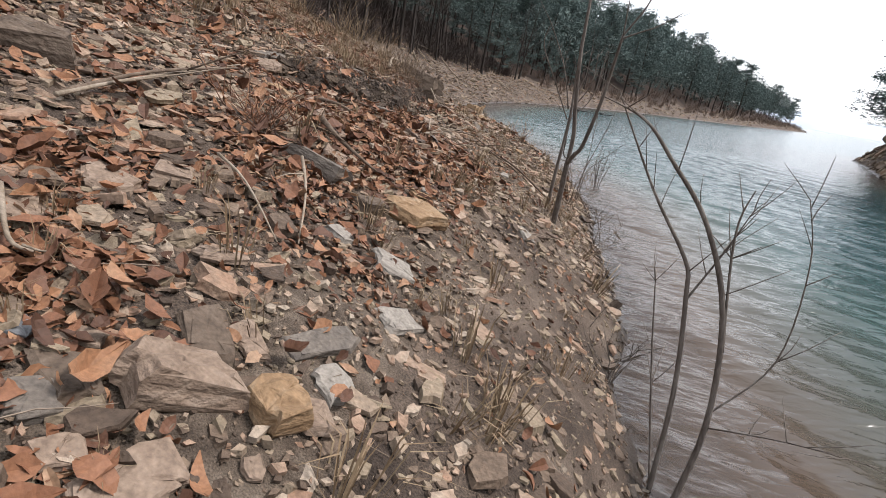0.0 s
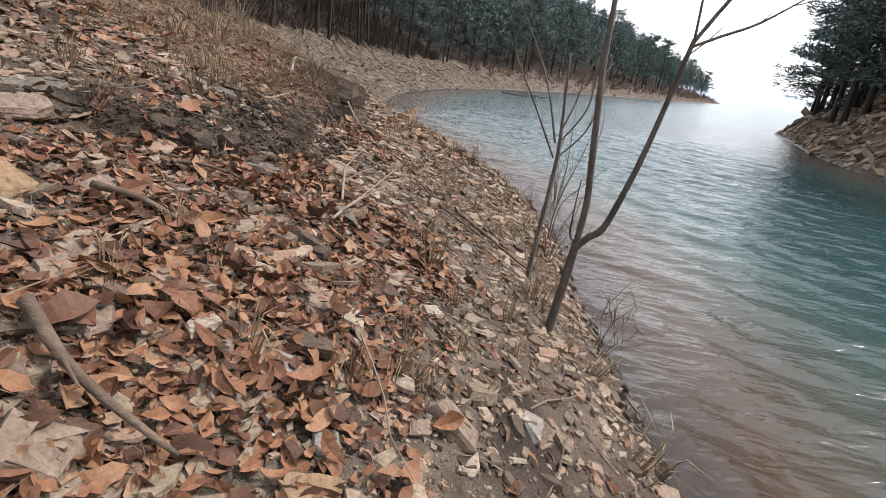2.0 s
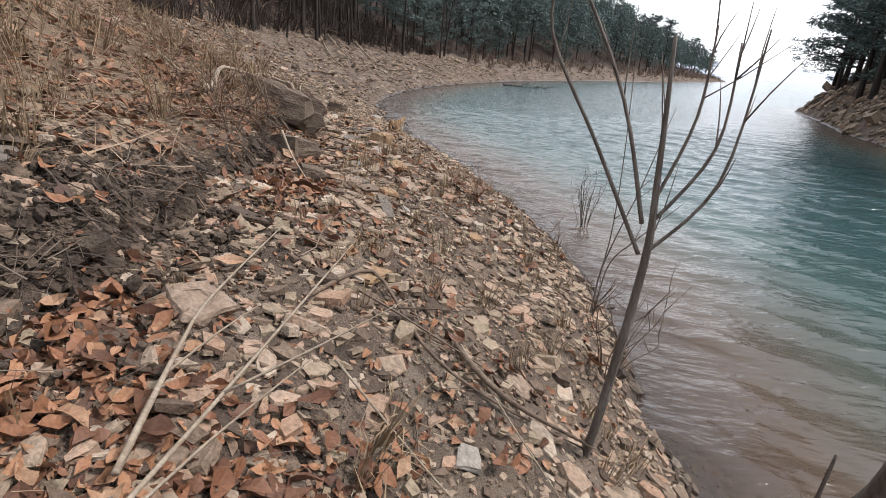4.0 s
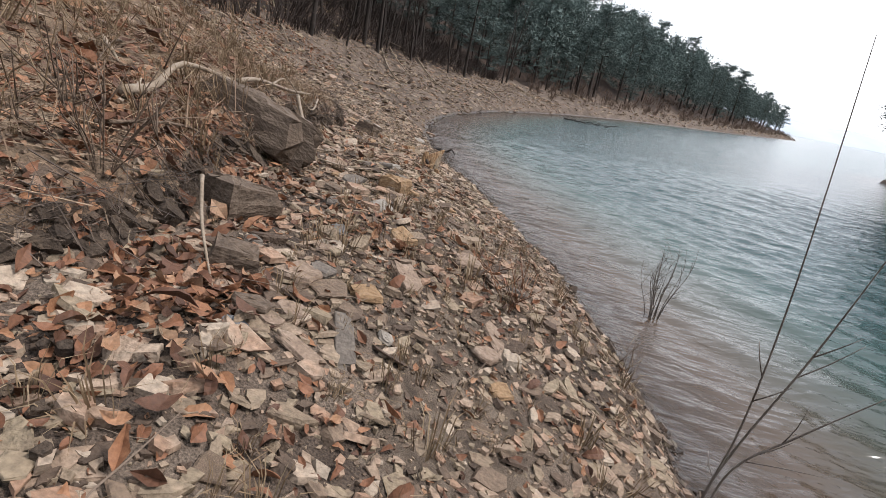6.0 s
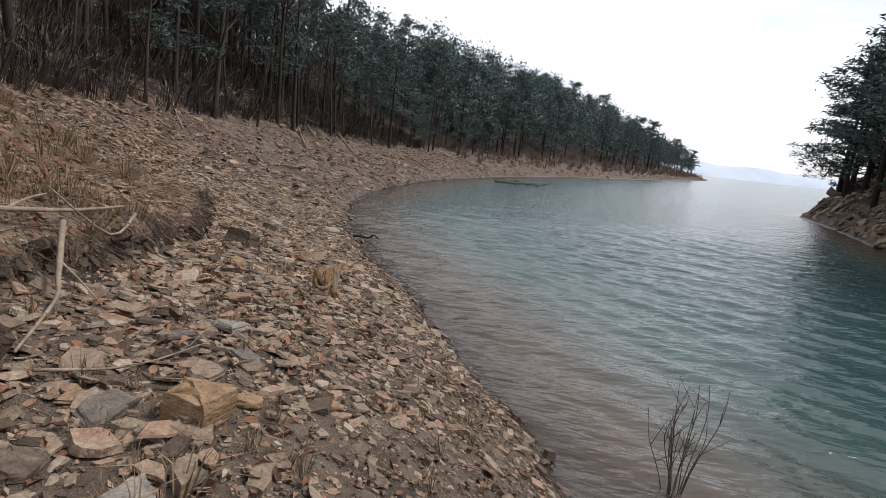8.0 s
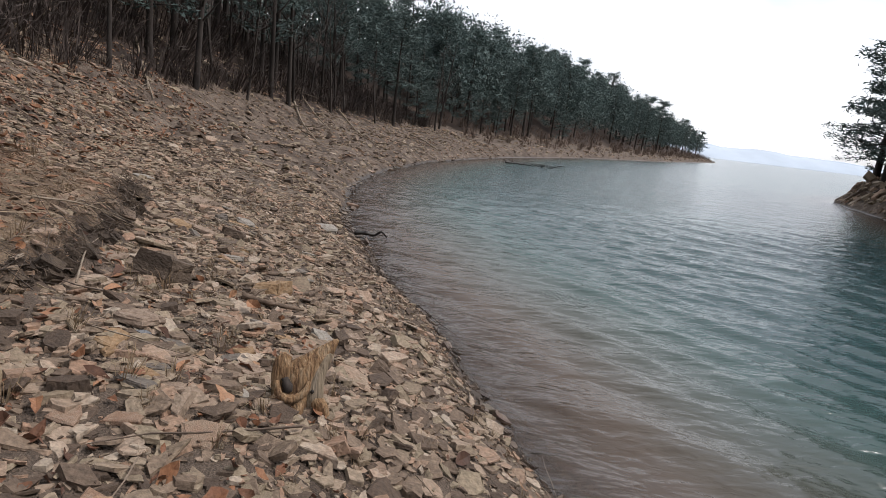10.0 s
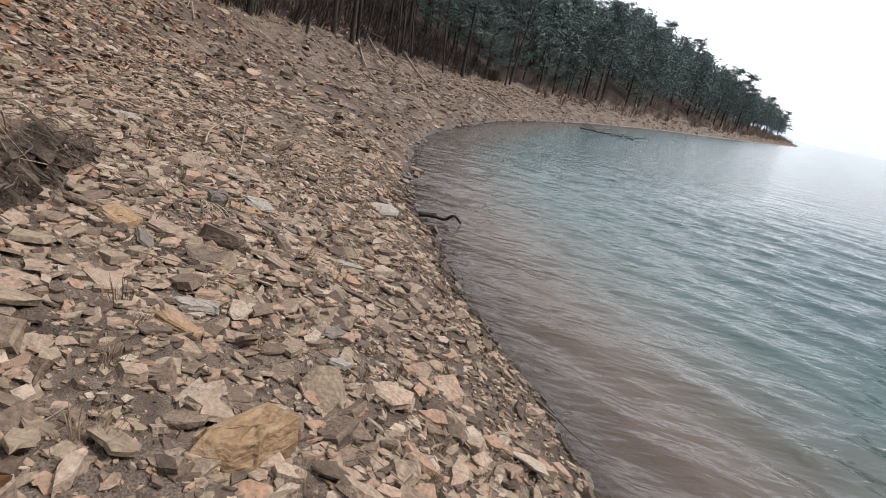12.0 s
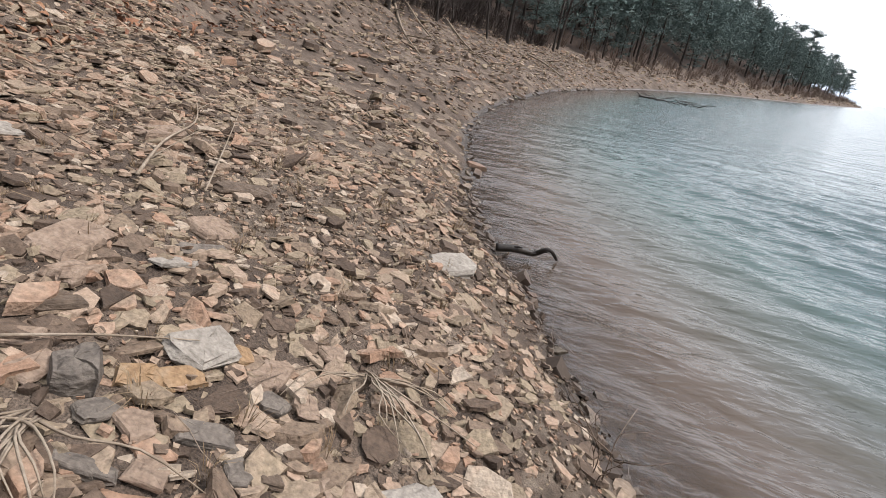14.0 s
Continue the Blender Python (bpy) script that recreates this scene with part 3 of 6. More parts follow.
rock(11.22, 9.38, 0.10, 0.09, 0.03, 15, M_TAN, "small flat tan shale plate among brown leaves", (10, -9), 222, "shale_slab")
rock(9.20, 13.74, 0.34, 0.20, 0.06, 57, M_GREY, "large flat grey shale plate among brown leaves", (-4, -1), 223, "shale_slab")
rock(9.28, 13.54, 0.31, 0.27, 0.08, 50, M_TAN, "angular tan shale block among brown leaves", (-12, -6), 224, "shale_block")
rock(9.69, 14.57, 0.33, 0.17, 0.05, 97, M_TAN, "flat tan shale plate among brown leaves", (8, -5), 225, "shale_slab")
rock(9.86, 12.77, 0.20, 0.26, 0.06, 82, M_OCHRE, "flat rusty ochre shale plate among brown leaves", (1, -11), 226, "shale_slab")
rock(10.07, 13.06, 0.18, 0.22, 0.05, 5, M_TAN, "flat tan shale plate among brown leaves", (-2, 9), 227, "shale_slab")
rock(10.43, 12.47, 0.16, 0.21, 0.05, 6, M_TAN, "flat tan shale plate among brown leaves", (10, 10), 228, "shale_slab")
rock(10.46, 12.30, 0.15, 0.23, 0.05, 41, M_TAN, "flat tan shale plate among brown leaves", (2, -8), 229, "shale_slab")
rock(10.67, 12.15, 0.21, 0.17, 0.05, -34, M_TAN, "flat tan shale plate among brown leaves", (8, -7), 230, "shale_slab")
rock(10.57, 12.00, 0.21, 0.10, 0.03, 49, M_BROWN, "flat dark brown shale plate among brown leaves", (13, -12), 231, "shale_slab")
rock(10.97, 12.39, 0.18, 0.14, 0.04, 2, M_TAN, "flat tan shale plate among brown leaves", (-6, -9), 232, "shale_slab")
rock(11.17, 12.33, 0.16, 0.12, 0.04, 15, M_PALE, "flat pale shale plate among brown leaves", (7, 8), 233, "shale_slab")
rock(11.16, 12.80, 0.18, 0.15, 0.05, -61, M_TAN, "flat tan shale plate among brown leaves", (-4, -4), 234, "shale_slab")
rock(11.10, 12.12, 0.13, 0.11, 0.03, -18, M_TAN, "small flat tan shale plate among brown leaves", (-3, 11), 235, "shale_slab")
rock(11.39, 12.14, 0.12, 0.10, 0.03, -64, M_PALE, "small flat pale shale plate among brown leaves", (7, -1), 236, "shale_slab")
rock(11.65, 12.41, 0.11, 0.08, 0.03, 35, M_TAN, "small flat tan shale plate on dark grit", (5, 3), 237, "shale_slab")
rock(12.15, 12.92, 0.19, 0.16, 0.05, 29, M_PALE, "flat pale shale plate on dark grit", (11, -1), 238, "shale_slab")
rock(10.36, 14.21, 0.27, 0.26, 0.08, 11, M_GREY, "angular grey shale block among brown leaves", (-11, -6), 239, "shale_block")
rock(10.62, 14.96, 0.25, 0.24, 0.07, -29, M_TAN, "angular tan shale block among brown leaves", (13, 7), 240, "shale_block")
rock(11.41, 11.95, 0.20, 0.09, 0.03, 27, M_OCHRE, "flat rusty ochre shale plate on dark grit", (8, 5), 241, "shale_slab")
rock(9.54, 15.31, 0.27, 0.25, 0.07, -45, M_GREY, "angular grey shale block among brown leaves", (-4, -12), 242, "shale_block")
rock(10.92, 13.96, 0.25, 0.16, 0.05, -53, M_GREY, "flat grey shale plate among brown leaves", (14, 4), 243, "shale_slab")
rock(10.82, 13.74, 0.15, 0.10, 0.03, 16, M_TAN, "small flat tan shale plate among brown leaves", (10, 9), 244, "shale_slab")
rock(11.11, 13.99, 0.11, 0.08, 0.03, 59, M_PALE, "small flat pale shale plate among brown leaves", (-10, -3), 245, "shale_slab")
rock(11.15, 14.15, 0.08, 0.08, 0.03, 46, M_PALE, "small flat pale shale plate among brown leaves", (-13, 4), 246, "shale_slab")
rock(11.70, 14.83, 0.11, 0.11, 0.03, 3, M_PALE, "small flat pale shale plate on dark grit", (0, -2), 247, "shale_slab")
rock(11.32, 14.10, 0.08, 0.09, 0.03, 14, M_PALE, "small flat pale shale plate among brown leaves", (12, 1), 248, "shale_slab")
rock(10.63, 13.85, 0.11, 0.08, 0.03, -9, M_TAN, "small flat tan shale plate among brown leaves", (-6, 6), 249, "shale_slab")
rock(11.37, 14.05, 0.11, 0.06, 0.03, 41, M_TAN, "small flat tan shale plate on dark grit", (-2, 0), 250, "shale_slab")
rock(11.16, 13.81, 0.19, 0.09, 0.03, 66, M_GREY, "flat grey shale plate among brown leaves", (0, 9), 251, "shale_slab")
rock(11.68, 14.23, 0.12, 0.08, 0.03, 26, M_TAN, "small flat tan shale plate on dark grit", (10, 7), 252, "shale_slab")
rock(11.94, 15.56, 0.21, 0.16, 0.05, 60, M_TAN, "flat tan shale plate on dark grit", (3, 5), 253, "shale_slab")
rock(9.95, 15.00, 0.16, 0.09, 0.03, 34, M_TAN, "flat tan shale plate among brown leaves", (-3, 4), 254, "shale_slab")
rock(11.10, 15.91, 0.33, 0.14, 0.04, 75, M_OCHRE, "long narrow rusty ochre shale sliver among brown leaves", (-13, -2), 255, "shale_sliver")
rock(9.92, 17.94, 0.43, 0.40, 0.28, -24, M_BROWN, "large angular dark brown boulder among broken stones", (1, -3), 256, "boulder")
rock(10.31, 17.29, 0.24, 0.22, 0.15, 16, M_BROWN, "angular dark brown shale block among broken stones", (-4, 1), 257, "shale_block")
rock(10.28, 17.05, 0.29, 0.10, 0.03, 123, M_BROWN, "long narrow dark brown shale sliver among broken stones", (6, -10), 258, "shale_sliver")
rock(10.57, 17.43, 0.22, 0.21, 0.06, 75, M_TAN, "flat tan shale plate among broken stones", (-13, 5), 259, "shale_slab")
rock(10.63, 17.57, 0.14, 0.20, 0.04, 8, M_GREY, "flat grey shale plate among broken stones", (-8, -10), 260, "shale_slab")
rock(10.85, 17.60, 0.17, 0.17, 0.05, -42, M_OCHRE, "flat rusty ochre shale plate among broken stones", (-1, -12), 261, "shale_slab")
rock(10.97, 17.99, 0.29, 0.16, 0.05, -50, M_TAN, "flat tan shale plate among broken stones", (-4, 12), 262, "shale_slab")
rock(10.93, 17.08, 0.34, 0.11, 0.03, -56, M_GREY, "large long narrow grey shale sliver among broken stones", (9, 12), 263, "shale_sliver")
rock(10.84, 16.88, 0.23, 0.10, 0.03, -4, M_TAN, "long narrow tan shale sliver among broken stones", (5, 12), 264, "shale_sliver")
rock(10.70, 17.09, 0.17, 0.16, 0.05, 44, M_TAN, "flat tan shale plate among broken stones", (11, 0), 265, "shale_slab")
rock(10.59, 16.99, 0.17, 0.17, 0.05, 77, M_BROWN, "flat dark brown shale plate among broken stones", (-12, 5), 266, "shale_slab")
rock(10.69, 16.94, 0.10, 0.09, 0.03, 65, M_TAN, "small flat tan shale plate among broken stones", (-8, -12), 267, "shale_slab")
rock(10.60, 16.82, 0.12, 0.06, 0.03, 43, M_BLUE, "small flat blue-grey shale plate among broken stones", (10, 5), 268, "shale_slab")
rock(9.97, 17.16, 0.11, 0.11, 0.03, 39, M_GREY, "small flat grey shale plate among broken stones", (-13, -12), 269, "shale_slab")
rock(10.41, 17.04, 0.11, 0.10, 0.03, 99, M_TAN, "small flat tan shale plate among broken stones", (13, -7), 270, "shale_slab")
rock(10.51, 17.86, 0.15, 0.10, 0.03, 42, M_TAN, "small flat tan shale plate among broken stones", (1, 8), 271, "shale_slab")
rock(10.36, 17.48, 0.15, 0.11, 0.03, -39, M_TAN, "flat tan shale plate among broken stones", (1, -1), 272, "shale_slab")
rock(10.59, 17.27, 0.17, 0.09, 0.03, 44, M_TAN, "flat tan shale plate among broken stones", (-8, 9), 273, "shale_slab")
rock(10.23, 17.58, 0.09, 0.13, 0.03, 42, M_GREY, "small flat grey shale plate among broken stones", (-10, 2), 274, "shale_slab")
rock(10.79, 18.51, 0.17, 0.19, 0.05, 55, M_OCHRE, "flat rusty ochre shale plate among broken stones", (10, -9), 275, "shale_slab")
rock(10.44, 18.23, 0.18, 0.11, 0.03, -61, M_BLUE, "flat blue-grey shale plate among broken stones", (-3, -10), 276, "shale_slab")
rock(10.46, 19.07, 0.25, 0.17, 0.05, 66, M_PALE, "flat pale shale plate among broken stones", (14, -10), 277, "shale_slab")
rock(10.42, 19.50, 0.21, 0.13, 0.04, 9, M_TAN, "flat tan shale plate among broken stones", (-5, 3), 278, "shale_slab")
rock(10.24, 18.61, 0.20, 0.13, 0.04, -59, M_GREY, "flat grey shale plate among broken stones", (-1, -1), 279, "shale_slab")
rock(11.53, 18.03, 0.37, 0.15, 0.04, -58, M_TAN, "large long narrow tan shale sliver among broken stones", (-5, 2), 280, "shale_sliver")
rock(11.52, 17.72, 0.21, 0.13, 0.04, 49, M_TAN, "flat tan shale plate among broken stones", (-14, -3), 281, "shale_slab")
rock(11.62, 17.54, 0.12, 0.13, 0.04, -45, M_OCHRE, "small flat rusty ochre shale plate among broken stones", (7, -11), 282, "shale_slab")
rock(11.21, 18.63, 0.24, 0.22, 0.07, -64, M_TAN, "flat tan shale plate among broken stones", (9, -12), 283, "shale_slab")
rock(11.61, 18.83, 0.16, 0.16, 0.05, 66, M_GREY, "flat grey shale plate among broken stones", (-13, -4), 284, "shale_slab")
rock(11.06, 17.32, 0.10, 0.08, 0.03, 54, M_PALE, "small flat pale shale plate among broken stones", (4, -3), 285, "shale_slab")
rock(10.37, 19.63, 0.28, 0.26, 0.18, -6, M_OCHRE, "angular rusty ochre shale block among broken stones", (1, -10), 286, "shale_block")
rock(10.49, 19.89, 0.15, 0.15, 0.04, -4, M_OCHRE, "flat rusty ochre shale plate among broken stones", (3, -12), 287, "shale_slab")
rock(9.75, 19.80, 0.20, 0.21, 0.06, 28, M_TAN, "flat tan shale plate among broken stones", (13, -3), 288, "shale_slab")
rock(10.04, 19.52, 0.18, 0.23, 0.05, -9, M_GREY, "flat grey shale plate among broken stones", (13, 12), 289, "shale_slab")
rock(9.91, 19.56, 0.16, 0.09, 0.03, 25, M_OCHRE, "flat rusty ochre shale plate among broken stones", (3, -2), 290, "shale_slab")
rock(10.22, 20.02, 0.17, 0.19, 0.05, 12, M_TAN, "flat tan shale plate among broken stones", (7, 3), 291, "shale_slab")
rock(10.02, 20.71, 0.26, 0.20, 0.06, -39, M_PALE, "flat pale shale plate among broken stones", (10, -8), 292, "shale_slab")
rock(10.27, 20.35, 0.16, 0.18, 0.05, 59, M_GREY, "flat grey shale plate among broken stones", (1, 3), 293, "shale_slab")
rock(10.53, 19.29, 0.16, 0.12, 0.03, -6, M_GREY, "flat grey shale plate among broken stones", (-9, -11), 294, "shale_slab")
rock(10.05, 19.11, 0.17, 0.20, 0.05, 72, M_BROWN, "flat dark brown shale plate among broken stones", (13, -3), 295, "shale_slab")
rock(9.40, 20.64, 0.30, 0.18, 0.05, 9, M_TAN, "flat tan shale plate among broken stones", (-12, -4), 296, "shale_slab")
rock(10.80, 20.29, 0.13, 0.12, 0.04, 55, M_OCHRE, "small flat rusty ochre shale plate among broken stones", (2, -1), 297, "shale_slab")
rock(9.90, 20.37, 0.18, 0.13, 0.04, 39, M_GREY, "flat grey shale plate among broken stones", (-8, 5), 298, "shale_slab")
rock(10.30, 19.44, 0.16, 0.08, 0.03, -15, M_TAN, "flat tan shale plate among broken stones", (-3, 6), 299, "shale_slab")
rock(10.77, 19.58, 0.10, 0.11, 0.03, 48, M_TAN, "small flat tan shale plate among broken stones", (5, -1), 300, "shale_slab")
rock(10.93, 20.40, 0.13, 0.09, 0.03, 53, M_TAN, "small flat tan shale plate among broken stones", (-2, 8), 301, "shale_slab")
rock(8.61, 23.96, 0.35, 0.41, 0.28, 59, M_BROWN, "large angular dark brown boulder on loose shale", (3, 5), 302, "boulder")
rock(9.09, 23.00, 0.25, 0.21, 0.06, 71, M_TAN, "flat tan shale plate on loose shale", (-13, -5), 303, "shale_slab")
rock(9.15, 22.70, 0.19, 0.13, 0.04, 88, M_OCHRE, "flat rusty ochre shale plate on loose shale", (-10, -6), 304, "shale_slab")
rock(9.31, 22.67, 0.14, 0.07, 0.03, 91, M_OCHRE, "small flat rusty ochre shale plate on loose shale", (-9, 6), 305, "shale_slab")
rock(9.20, 22.60, 0.08, 0.07, 0.03, 77, M_OCHRE, "small flat rusty ochre shale plate on loose shale", (-1, 4), 306, "shale_slab")
rock(9.43, 22.74, 0.17, 0.14, 0.04, 13, M_TAN, "flat tan shale plate on loose shale", (6, 4), 307, "shale_slab")
rock(9.44, 22.57, 0.14, 0.08, 0.03, 51, M_GREY, "small flat grey shale plate on loose shale", (-9, -8), 308, "shale_slab")
rock(9.47, 22.38, 0.19, 0.09, 0.03, -16, M_GREY, "flat grey shale plate on loose shale", (-12, -3), 309, "shale_slab")
rock(9.45, 22.47, 0.12, 0.09, 0.03, -34, M_OCHRE, "small flat rusty ochre shale plate on loose shale", (3, -10), 310, "shale_slab")
rock(9.59, 22.44, 0.12, 0.07, 0.03, 33, M_TAN, "small flat tan shale plate on loose shale", (12, -4), 311, "shale_slab")
rock(9.51, 22.47, 0.09, 0.07, 0.03, -34, M_TAN, "small flat tan shale plate on loose shale", (6, -8), 312, "shale_slab")
rock(9.55, 22.56, 0.11, 0.07, 0.03, 95, M_BROWN, "small flat dark brown shale plate on loose shale", (4, -7), 313, "shale_slab")
rock(9.64, 22.74, 0.11, 0.16, 0.03, -3, M_TAN, "flat tan shale plate on loose shale", (-8, 2), 314, "shale_slab")
rock(9.71, 22.93, 0.14, 0.16, 0.04, -31, M_TAN, "flat tan shale plate on loose shale", (-1, 10), 315, "shale_slab")
rock(9.61, 23.10, 0.12, 0.09, 0.03, 40, M_OCHRE, "small flat rusty ochre shale plate on loose shale", (-14, -12), 316, "shale_slab")
rock(9.59, 23.00, 0.18, 0.07, 0.03, 44, M_GREY, "long narrow grey shale sliver on loose shale", (0, -12), 317, "shale_sliver")
rock(9.79, 22.62, 0.18, 0.09, 0.03, 29, M_PALE, "flat pale shale plate on loose shale", (8, 8), 318, "shale_slab")
rock(9.19, 24.59, 0.40, 0.24, 0.16, 78, M_OCHRE, "large angular rusty ochre shale block on loose shale", (-9, -11), 319, "shale_block")
rock(9.72, 23.46, 0.11, 0.11, 0.03, 59, M_OCHRE, "small flat rusty ochre shale plate on loose shale", (0, 4), 320, "shale_slab")
rock(9.86, 23.36, 0.15, 0.10, 0.03, 52, M_TAN, "flat tan shale plate on loose shale", (-6, 0), 321, "shale_slab")
rock(9.89, 23.23, 0.10, 0.12, 0.03, -38, M_TAN, "small flat tan shale plate on loose shale", (13, 10), 322, "shale_slab")
rock(9.83, 23.89, 0.15, 0.17, 0.04, -44, M_PALE, "flat pale shale plate on loose shale", (9, 11), 323, "shale_slab")
rock(9.51, 23.62, 0.20, 0.11, 0.03, -1, M_GREY, "flat grey shale plate on loose shale", (4, -7), 324, "shale_slab")
rock(9.19, 22.87, 0.07, 0.07, 0.03, 57, M_BLUE, "small flat blue-grey shale plate on loose shale", (3, -8), 325, "shale_slab")
rock(9.34, 23.06, 0.10, 0.08, 0.03, -36, M_BROWN, "small flat dark brown shale plate on loose shale", (-11, 3), 326, "shale_slab")
rock(9.33, 22.90, 0.18, 0.09, 0.03, -33, M_GREY, "flat grey shale plate on loose shale", (13, -11), 327, "shale_slab")
rock(8.24, 25.89, 0.38, 0.19, 0.06, 79, M_BROWN, "large flat dark brown shale plate on loose shale", (6, 4), 328, "shale_slab")
rock(10.00, 24.20, 0.23, 0.09, 0.03, 57, M_TAN, "long narrow tan shale sliver on loose shale", (12, 3), 329, "shale_sliver")
rock(8.26, 23.99, 0.14, 0.20, 0.04, -5, M_TAN, "flat tan shale plate on loose shale", (5, -10), 330, "shale_slab")
rock(9.08, 25.74, 0.35, 0.10, 0.03, 82, M_GREY, "large long narrow grey shale sliver on loose shale", (12, 11), 331, "shale_sliver")
rock(7.91, 25.92, 0.27, 0.18, 0.05, 14, M_TAN, "flat tan shale plate on loose shale", (-7, 4), 332, "shale_slab")
rock(7.75, 25.74, 0.20, 0.23, 0.06, 77, M_OCHRE, "flat rusty ochre shale plate on loose shale", (3, -1), 333, "shale_slab")
rock(7.77, 25.94, 0.24, 0.10, 0.03, 34, M_TAN, "long narrow tan shale sliver on loose shale", (-7, 5), 334, "shale_sliver")
rock(8.15, 26.13, 0.29, 0.19, 0.14, 26, M_BROWN, "angular dark brown shale block on loose shale", (-10, -12), 335, "shale_block")
rock(7.94, 25.70, 0.20, 0.10, 0.03, -44, M_GREY, "flat grey shale plate on loose shale", (-14, 12), 336, "shale_slab")
rock(8.64, 27.12, 0.31, 0.17, 0.05, 53, M_PALE, "flat pale shale plate on loose shale", (-8, 3), 337, "shale_slab")
rock(8.51, 25.33, 0.21, 0.15, 0.04, 35, M_PALE, "flat pale shale plate on loose shale", (-11, 1), 338, "shale_slab")
rock(8.60, 25.08, 0.22, 0.14, 0.04, 11, M_OCHRE, "flat rusty ochre shale plate on loose shale", (-10, 8), 339, "shale_slab")
rock(8.58, 24.94, 0.15, 0.08, 0.03, 54, M_BROWN, "small flat dark brown shale plate on loose shale", (-2, 6), 340, "shale_slab")
rock(8.49, 26.21, 0.24, 0.17, 0.05, 98, M_TAN, "flat tan shale plate on loose shale", (4, -3), 341, "shale_slab")
rock(8.51, 25.64, 0.12, 0.09, 0.03, 13, M_OCHRE, "small flat rusty ochre shale plate on loose shale", (-11, -6), 342, "shale_slab")
rock(9.00, 25.38, 0.14, 0.13, 0.04, -43, M_TAN, "small flat tan shale plate on loose shale", (-8, 3), 343, "shale_slab")
rock(9.22, 25.43, 0.14, 0.11, 0.03, 60, M_PALE, "small flat pale shale plate on loose shale", (-2, 0), 344, "shale_slab")
rock(8.79, 25.22, 0.19, 0.07, 0.03, 33, M_TAN, "long narrow tan shale sliver on loose shale", (10, -3), 345, "shale_sliver")
rock(6.08, 29.10, 0.42, 0.22, 0.07, 85, M_TAN, "large flat tan shale plate on loose shale", (3, -6), 346, "shale_slab")
rock(5.90, 28.04, 0.27, 0.18, 0.05, 71, M_PALE, "flat pale shale plate on loose shale", (-3, 7), 347, "shale_slab")
rock(7.08, 27.38, 0.35, 0.21, 0.06, 97, M_TAN, "large flat tan shale plate on loose shale", (13, -2), 348, "shale_slab")
rock(7.80, 27.21, 0.26, 0.19, 0.06, 72, M_PALE, "flat pale shale plate on loose shale", (-1, 4), 349, "shale_slab")
rock(7.84, 27.05, 0.17, 0.11, 0.03, 54, M_OCHRE, "flat rusty ochre shale plate on loose shale", (14, -1), 350, "shale_slab")
rock(7.76, 26.96, 0.16, 0.12, 0.04, 44, M_OCHRE, "flat rusty ochre shale plate on loose shale", (13, 7), 351, "shale_slab")
rock(8.03, 26.90, 0.22, 0.10, 0.03, 32, M_GREY, "long narrow grey shale sliver on loose shale", (14, -3), 352, "shale_sliver")
rock(7.89, 26.79, 0.15, 0.11, 0.03, -36, M_TAN, "flat tan shale plate on loose shale", (-11, -10), 353, "shale_slab")
rock(7.78, 26.77, 0.12, 0.11, 0.03, -11, M_GREY, "small flat grey shale plate on loose shale", (-8, -6), 354, "shale_slab")
rock(7.65, 26.83, 0.16, 0.14, 0.12, 35, M_GREY, "angular grey shale block on loose shale", (-9, -9), 355, "shale_block")
rock(7.56, 26.78, 0.15, 0.12, 0.03, 83, M_TAN, "flat tan shale plate on loose shale", (6, -11), 356, "shale_slab")
rock(7.37, 27.04, 0.21, 0.15, 0.05, 43, M_BROWN, "flat dark brown shale plate on loose shale", (-9, -1), 357, "shale_slab")
rock(7.43, 26.85, 0.16, 0.09, 0.03, 26, M_TAN, "flat tan shale plate on loose shale", (10, -5), 358, "shale_slab")
rock(7.90, 26.61, 0.19, 0.07, 0.03, 19, M_GREY, "long narrow grey shale sliver on loose shale", (-12, 4), 359, "shale_sliver")
rock(8.02, 26.69, 0.12, 0.11, 0.03, 14, M_TAN, "small flat tan shale plate on loose shale", (-7, -3), 360, "shale_slab")
rock(8.25, 29.40, 0.48, 0.28, 0.08, 54, M_PALE, "large angular pale shale block near the waterline", (5, -8), 361, "shale_block")
rock(7.89, 27.32, 0.10, 0.12, 0.03, 64, M_OCHRE, "small flat rusty ochre shale plate on loose shale", (10, 4), 362, "shale_slab")
rock(8.01, 27.32, 0.15, 0.20, 0.04, -10, M_TAN, "flat tan shale plate on loose shale", (10, -7), 363, "shale_slab")
rock(8.07, 27.21, 0.13, 0.13, 0.04, -29, M_GREY, "small flat grey shale plate on loose shale", (11, -12), 364, "shale_slab")
rock(8.18, 26.85, 0.13, 0.08, 0.03, -45, M_GREY, "small flat grey shale plate on loose shale", (7, -3), 365, "shale_slab")
rock(8.26, 26.89, 0.08, 0.08, 0.03, 43, M_BROWN, "small flat dark brown shale plate on loose shale", (-12, 3), 366, "shale_slab")
rock(6.89, 28.85, 0.40, 0.24, 0.07, 44, M_BROWN, "large angular dark brown shale block on loose shale", (-13, 4), 367, "shale_block")
rock(7.12, 28.20, 0.27, 0.22, 0.07, 69, M_TAN, "flat tan shale plate on loose shale", (14, 3), 368, "shale_slab")
rock(7.33, 27.87, 0.30, 0.11, 0.03, 66, M_GREY, "long narrow grey shale sliver on loose shale", (10, -1), 369, "shale_sliver")
rock(8.51, 27.89, 0.09, 0.09, 0.03, 41, M_OCHRE, "small flat rusty ochre shale plate on loose shale", (-11, 8), 370, "shale_slab")
